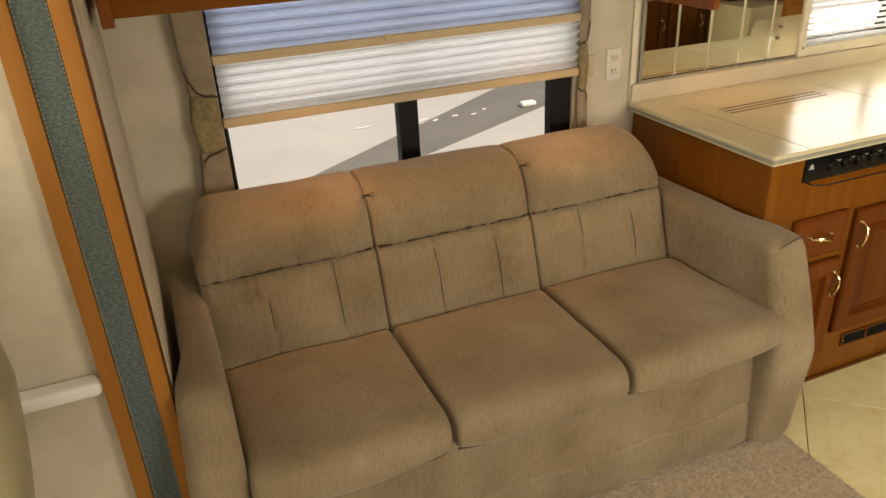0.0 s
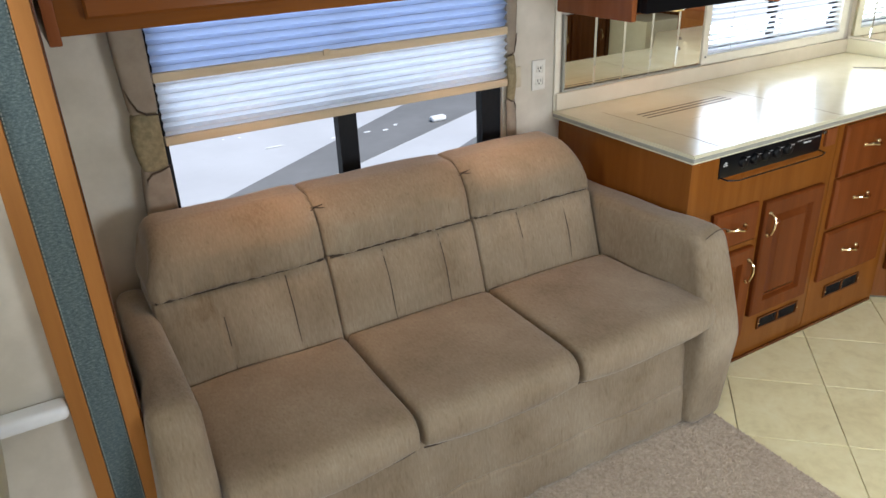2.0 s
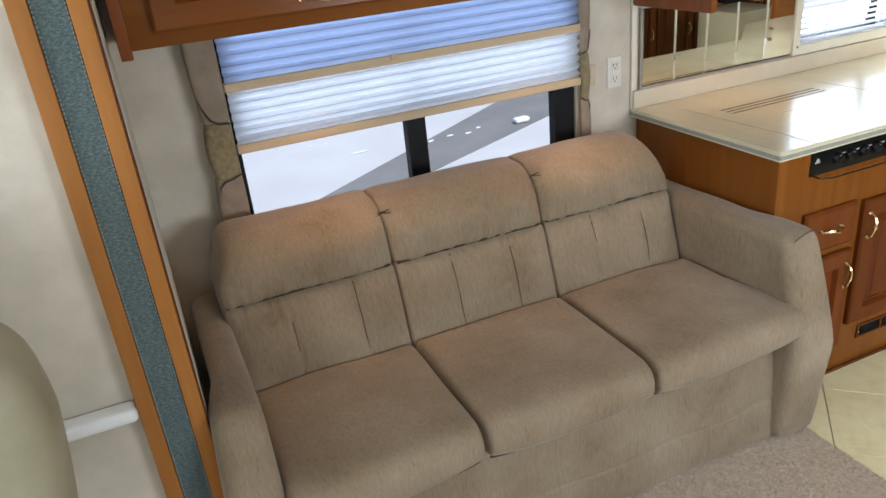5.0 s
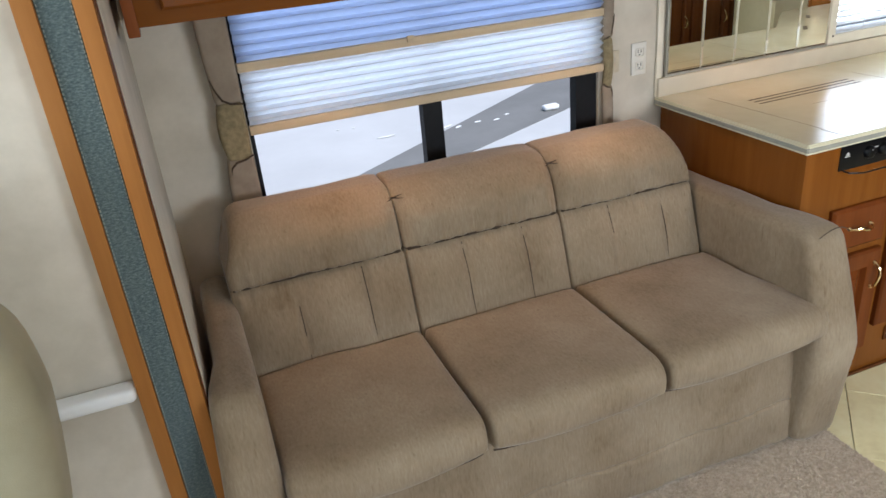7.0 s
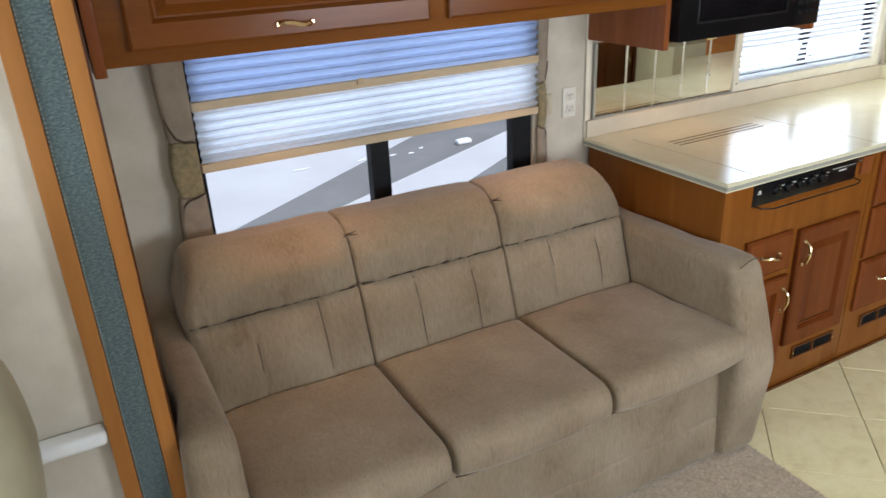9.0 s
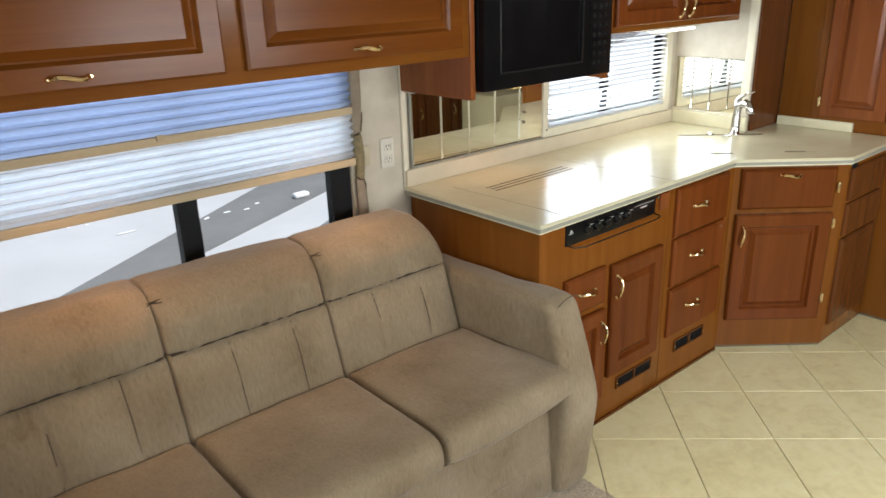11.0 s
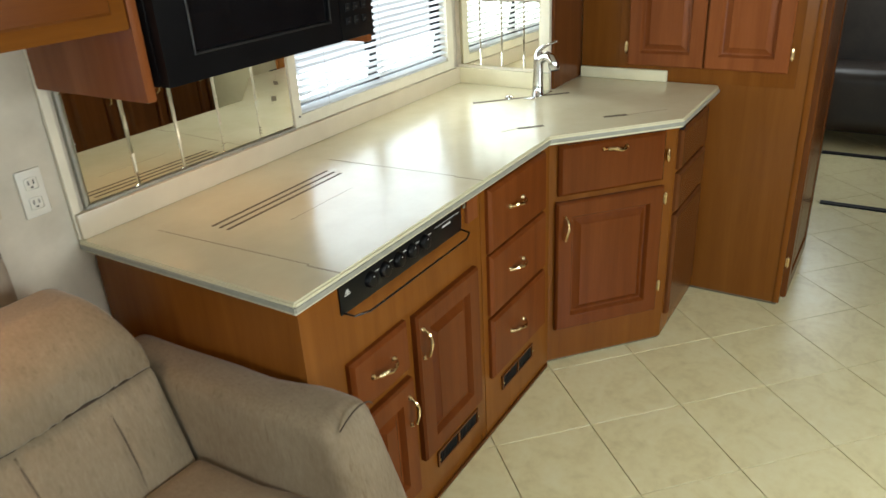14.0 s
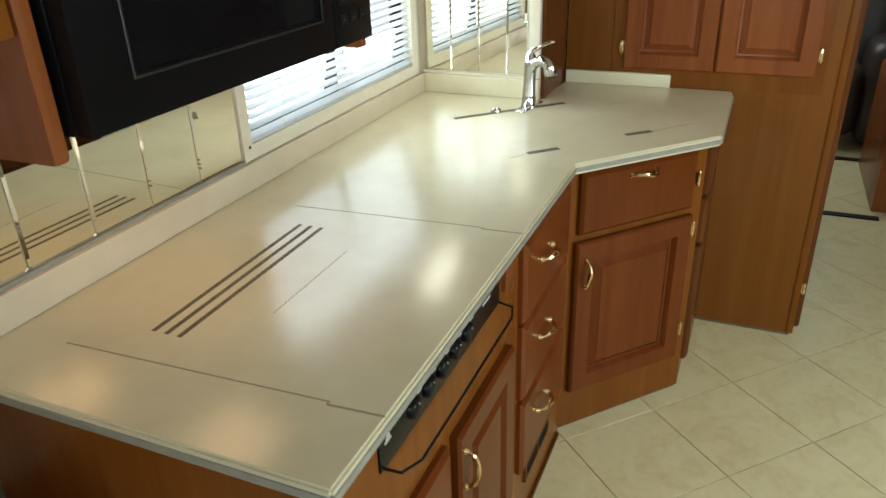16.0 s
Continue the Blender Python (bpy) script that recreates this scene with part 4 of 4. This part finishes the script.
for x0, x1, z0, z1 in ((1.709, 2.131, 1.339, 1.343), (1.709, 2.131, 1.662, 1.666), (1.709, 1.713, 1.343, 1.662), (2.127, 2.131, 1.343, 1.662)):
    part("window_bezel", box(x0, x1, -0.0325, -0.0295, z0, z1, 0.001), BEZEL, md, "", False)
mp = part("control_panel", box(2.168, 2.297, -0.030, -0.0045, 1.289, 1.712, 0.003), BLACK, mw)
for r in range(9):
    for c in range(3):
        part("button", box(2.186 + c * 0.033, 2.206 + c * 0.033, -0.0325, -0.0295, 1.325 + r * 0.033, 1.343 + r * 0.033, 0.001), RUBBER, mp)
        part("button_print", box(2.191 + c * 0.033, 2.201 + c * 0.033, -0.0332, -0.0325, 1.331 + r * 0.033, 1.334 + r * 0.033), BEZEL, mp, "", False)

oh2 = thing("overhead_cabinet", "cherry overhead cabinet above the sink", "cabinet", pose(0, OF, 0))
part("body", box(2.332, 3.29, 0.0, 0.386, 1.425, 1.985, 0.002), WOOD_X, oh2)
door(oh2, 2.345, 1.448, 0.45, 0.50, WOOD_DOOR, (0.42, 0.06), True)
door(oh2, 2.805, 1.448, 0.45, 0.50, WOOD_DOOR, (0.03, 0.06), True)
lamp = thing("under_cabinet_lamp", "white tube lamp under the overhead cabinet", "lamp", pose(0, 0, 0))
part("housing", box(2.74, 3.16, 1.985, 2.055, 1.402, 1.424, 0.004), PLASTIC, lamp)
part("diffuser", padded(2.85, 3.14, 1.99, 2.05, 1.390, 1.404, 0.006, (6, 3, 2)), TUBE, lamp, "glowing diffuser")

# ---- pantry and beyond ----
pan = thing("pantry_cabinet", "tall cherry pantry with raised-panel doors", "cabinet", pose(3.67, 1.80, 0, 0, 0, -90))
# again dark, for the shade along the foot
part("plinth", box(0.006, 0.886, 0.010, 0.69, 0.0, 0.0155), GROOVE, pan, "recessed plinth, the foot gap's shade in its dark colour")
part("body", box(0.0, 0.894, 0.0, 0.70, 0.015, 2.055, 0.002), HATCH, pan)
part("face_frame", pierced("x", 0.165, 0.835, 0.905, 1.97, -0.006, -0.0002, [(0.205, 0.803, 0.965, 1.94)]), WOOD, pan, "", False)
door(pan, 0.203, 0.960, 0.296, 0.94, WOOD_RED, rail=0.05, y=-0.002)
door(pan, 0.505, 0.960, 0.300, 0.94, WOOD_RED, rail=0.05, y=-0.002)
for z in (1.03, 1.82):
    hinge(pan, 0.195, -0.016, z)
    hinge(pan, 0.813, -0.016, z)
part("edge_strip", box(0.874, 0.897, -0.004, 0.02, 0.015, 2.05, 0.003), WOOD, pan)
aisle = part("aisle_door", panelled(0.55, 1.90, 0.07), WOOD_DARK_OR_SHADED, pan)
aisle.matrix_local = pose(0.895, 0.03, 0.03, 0, 0, 90)
hinge(pan, 0.905, 0.012, 0.20)

rec = thing("leather_armchair", "dark brown leather armchair in the rear", "armchair", pose(6.05, 0.85, 0, 0, 0, 0))
part("backrest", padded(0.35, 0.75, -0.45, 0.40, 0.25, 1.05, 0.12, (6, 8, 8)), LEATHER, rec)
part("seat", padded(0.0, 0.5, -0.30, 0.25, 0.08, 0.50, 0.08), LEATHER, rec)
for y in (-0.47, 0.25):
    part("arm", padded(-0.02, 0.5, y, y + 0.18, 0.03, 0.66, 0.08), LEATHER, rec)
low = thing("rear_cabinet", "low cherry cabinet beside the rear aisle", "cabinet")
part("body", box(5.05, 5.80, -0.2, 0.53, 0, 0.62, 0.006), WOOD_RED, low)

# ---- across the aisle, seen in the mirrors ----
opp = thing("tall_cabinet", "dark cherry cabinets across the aisle", "cabinet", pose(5.7, -0.72, 0, 0, 0, 180))
part("body", box(0, 2.8, 0, 0.425, 0, 2.05, 0.002), WOOD_DARK_OR_SHADED, opp)
for i in range(7):
    for z, h in ((0.12, 0.80), (1.0, 0.95)):
        door(opp, 0.02 + i * 0.394, z, 0.375, h, WOOD_DARK_OR_SHADED, (0.05, 0.4), True)
side = thing("side_cabinet", "low cream cabinet with two dark sockets", "cabinet", pose(0, 0, 0))
part("body", box(4.55, 5.02, -0.75, -0.25, 0, 0.66, 0.01), LAMINATE, side)
for z in (0.40, 0.49):
    part("socket", box(4.74, 4.84, -0.252, -0.246, z, z + 0.035, 0.002), RUBBER, side)

# ---- outlet, chair ----
ol = thing("wall_outlet", "ivory double socket on the cream wall", "outlet")
part("cover_plate", box(1.500, 1.560, 2.2435, 2.2495, 0.990, 1.100, 0.004), PLASTIC, ol)
for z in (1.022, 1.068):
    s = part("socket", box(1.515, 1.545, 2.2420, 2.2445, z - 0.014, z + 0.014, 0.004), PLASTIC, ol)
    for dx in (-0.006, 0.006):
        part("slot", box(1.53 + dx - 0.0012, 1.53 + dx + 0.0012, 2.2414, 2.2424, z - 0.002, z + 0.008), RUBBER, s, "", False)
    part("slot", box(1.5275, 1.5325, 2.2414, 2.2424, z - 0.010, z - 0.006), RUBBER, s, "", False)

sw = thing("wall_switch", "tan blank switch plate beside the window padding", "switch")
part("cover_plate", box(1.4185, 1.4500, 2.2435, 2.2495, 1.012, 1.088, 0.004), TAN, sw)
part("rocker", box(1.4290, 1.4395, 2.2415, 2.2445, 1.038, 1.062, 0.002), TAN, sw)

chair = thing("captain_chair", "ivory vinyl driver's chair beside the slide-out", "chair", pose(0.010, 0, 0))
part("backrest", padded(-0.86, -0.318, 1.14, 1.34, 0.42, 1.13, (0.06, 0.07, 0.09), (8, 5, 10), lambda p: p + Vector((0.03 * math.sin(math.pi * (p.z - 0.4) / 0.75) - (0.16 * max(0.0, 0.95 - p.z) if p.x > -0.6 else 0), 0.0, 0.015 * noise.noise(p * 4)))), VINYL, chair)
part("head_cover", padded(-0.86, -0.375, 1.16, 1.33, 1.085, 1.27, (0.06, 0.06, 0.07), (8, 4, 5)), WHITE, chair, "white cloth over the headrest")
part("seat", padded(-0.86, -0.34, 0.74, 1.20, 0.36, 0.50, 0.06), VINYL, chair)
part("pedestal", tube([(-0.58, 0.98, 0), (-0.58, 0.98, 0.03), (-0.58, 0.98, 0.05), (-0.58, 0.98, 0.37)], [0.2, 0.2, 0.07, 0.07], 20), RUBBER, chair)
# ledge added, and made white, for the patch of daylight on this wall
setting("ledge_light_patch", padded(-0.60, -0.2005, 1.462, 1.5115, 0.738, 0.770, 0.012, (6, 3, 2)), WHITE, "narrow white ledge in place of the daylight patch beside the chair", "ledge", True)

# ---- carpet ----
carpet = setting("carpet", box(-2.6, FLOOR_SPLIT, -1.15, 1.5, -0.008, 0.004), PILE, "beige cut-pile carpet", "carpet")

bm = bmesh.new()
rng = random.Random(5)
for i in range(60000):
    x, y = rng.uniform(0.35, FLOOR_SPLIT), rng.uniform(0.80, 1.41)
    a, r, hgt = rng.uniform(0, 6.28), rng.uniform(0.0016, 0.0028), rng.uniform(0.003, 0.007)
    tip = bm.verts.new((x + rng.uniform(-0.004, 0.004), y + rng.uniform(-0.004, 0.004), 0.004 + hgt))
    ring = [bm.verts.new((x + r * math.cos(a + k * 2.094), y + r * math.sin(a + k * 2.094), 0.0035)) for k in range(3)]
    for k in range(3):
        bm.faces.new((ring[k], ring[(k + 1) % 3], tip))
tagged(part("carpet_pile", bm, PILE, None, "", False), "short beige carpet pile before the sofa", "carpet", "", "stuff")

# ---- floor tiles ----
PITCH, ORIGIN = 0.333, Vector((2.360, 1.058))
U, V = Vector((math.cos(radians(-43.3)), math.sin(radians(-43.3)))), Vector((math.cos(radians(46.7)), math.sin(radians(46.7))))


def clipped(poly, axis, limit, above):
    out = []
    for a, b in zip(poly, poly[1:] + poly[:1]):
        ia, ib = (a[axis] >= limit) == above, (b[axis] >= limit) == above
        if ia:
            out.append(a)
        if ia != ib:
            f = (limit - a[axis]) / (b[axis] - a[axis])
            out.append(a + (b - a) * f)
    return out


def tile_mesh(poly):
    bm = bmesh.new()
    c = sum(poly, Vector((0, 0))) / len(poly)
    rows = [[bm.verts.new((c.x + (p.x - c.x) * s, c.y + (p.y - c.y) * s, z)) for p in poly] for s, z in ((1.0, -0.0075), (1.0, -0.0006), (0.9975, 0.0))]
    n = len(poly)
    for a, b in zip(rows, rows[1:]):
        for k in range(n):
            bm.faces.new((a[k], a[(k + 1) % n], b[(k + 1) % n], b[k]))
    bm.faces.new(rows[-1])
    bmesh.ops.recalc_face_normals(bm, faces=list(bm.faces))
    return mesh_of("tile", bm, TILE, False)


half = PITCH / 2 - 0.0016
whole = tile_mesh([U * a * half + V * b * half for a, b in ((-1, -1), (1, -1), (1, 1), (-1, 1))])
floor_ob = bpy.data.objects["floor"]
for i in range(-14, 15):
    for j in range(-14, 15):
        c = ORIGIN + U * (i + 0.5) * PITCH + V * (j + 0.5) * PITCH
        poly = [c + U * a * half + V * b * half for a, b in ((-1, -1), (1, -1), (1, 1), (-1, 1))]
        if max(p.x for p in poly) < FLOOR_SPLIT + 0.01 or min(p.x for p in poly) > 7.2 or max(p.y for p in poly) < -1.0 or min(p.y for p in poly) > 1.62:
            continue
        if min(p.x for p in poly) >= FLOOR_SPLIT and min(p.y for p in poly) > -1.149 and max(p.y for p in poly) < 1.70:
            ob = new("tile", whole)
            ob.location = (c.x, c.y, 0)
        else:
            cut = clipped(clipped(clipped(poly, 0, FLOOR_SPLIT + 0.003, True), 1, -1.149, True), 1, 1.70, False)
            if len(cut) < 3:
                continue
            ob = new("tile", tile_mesh([p - c for p in cut]))
            ob.location = (c.x, c.y, 0)
        ob.parent = floor_ob
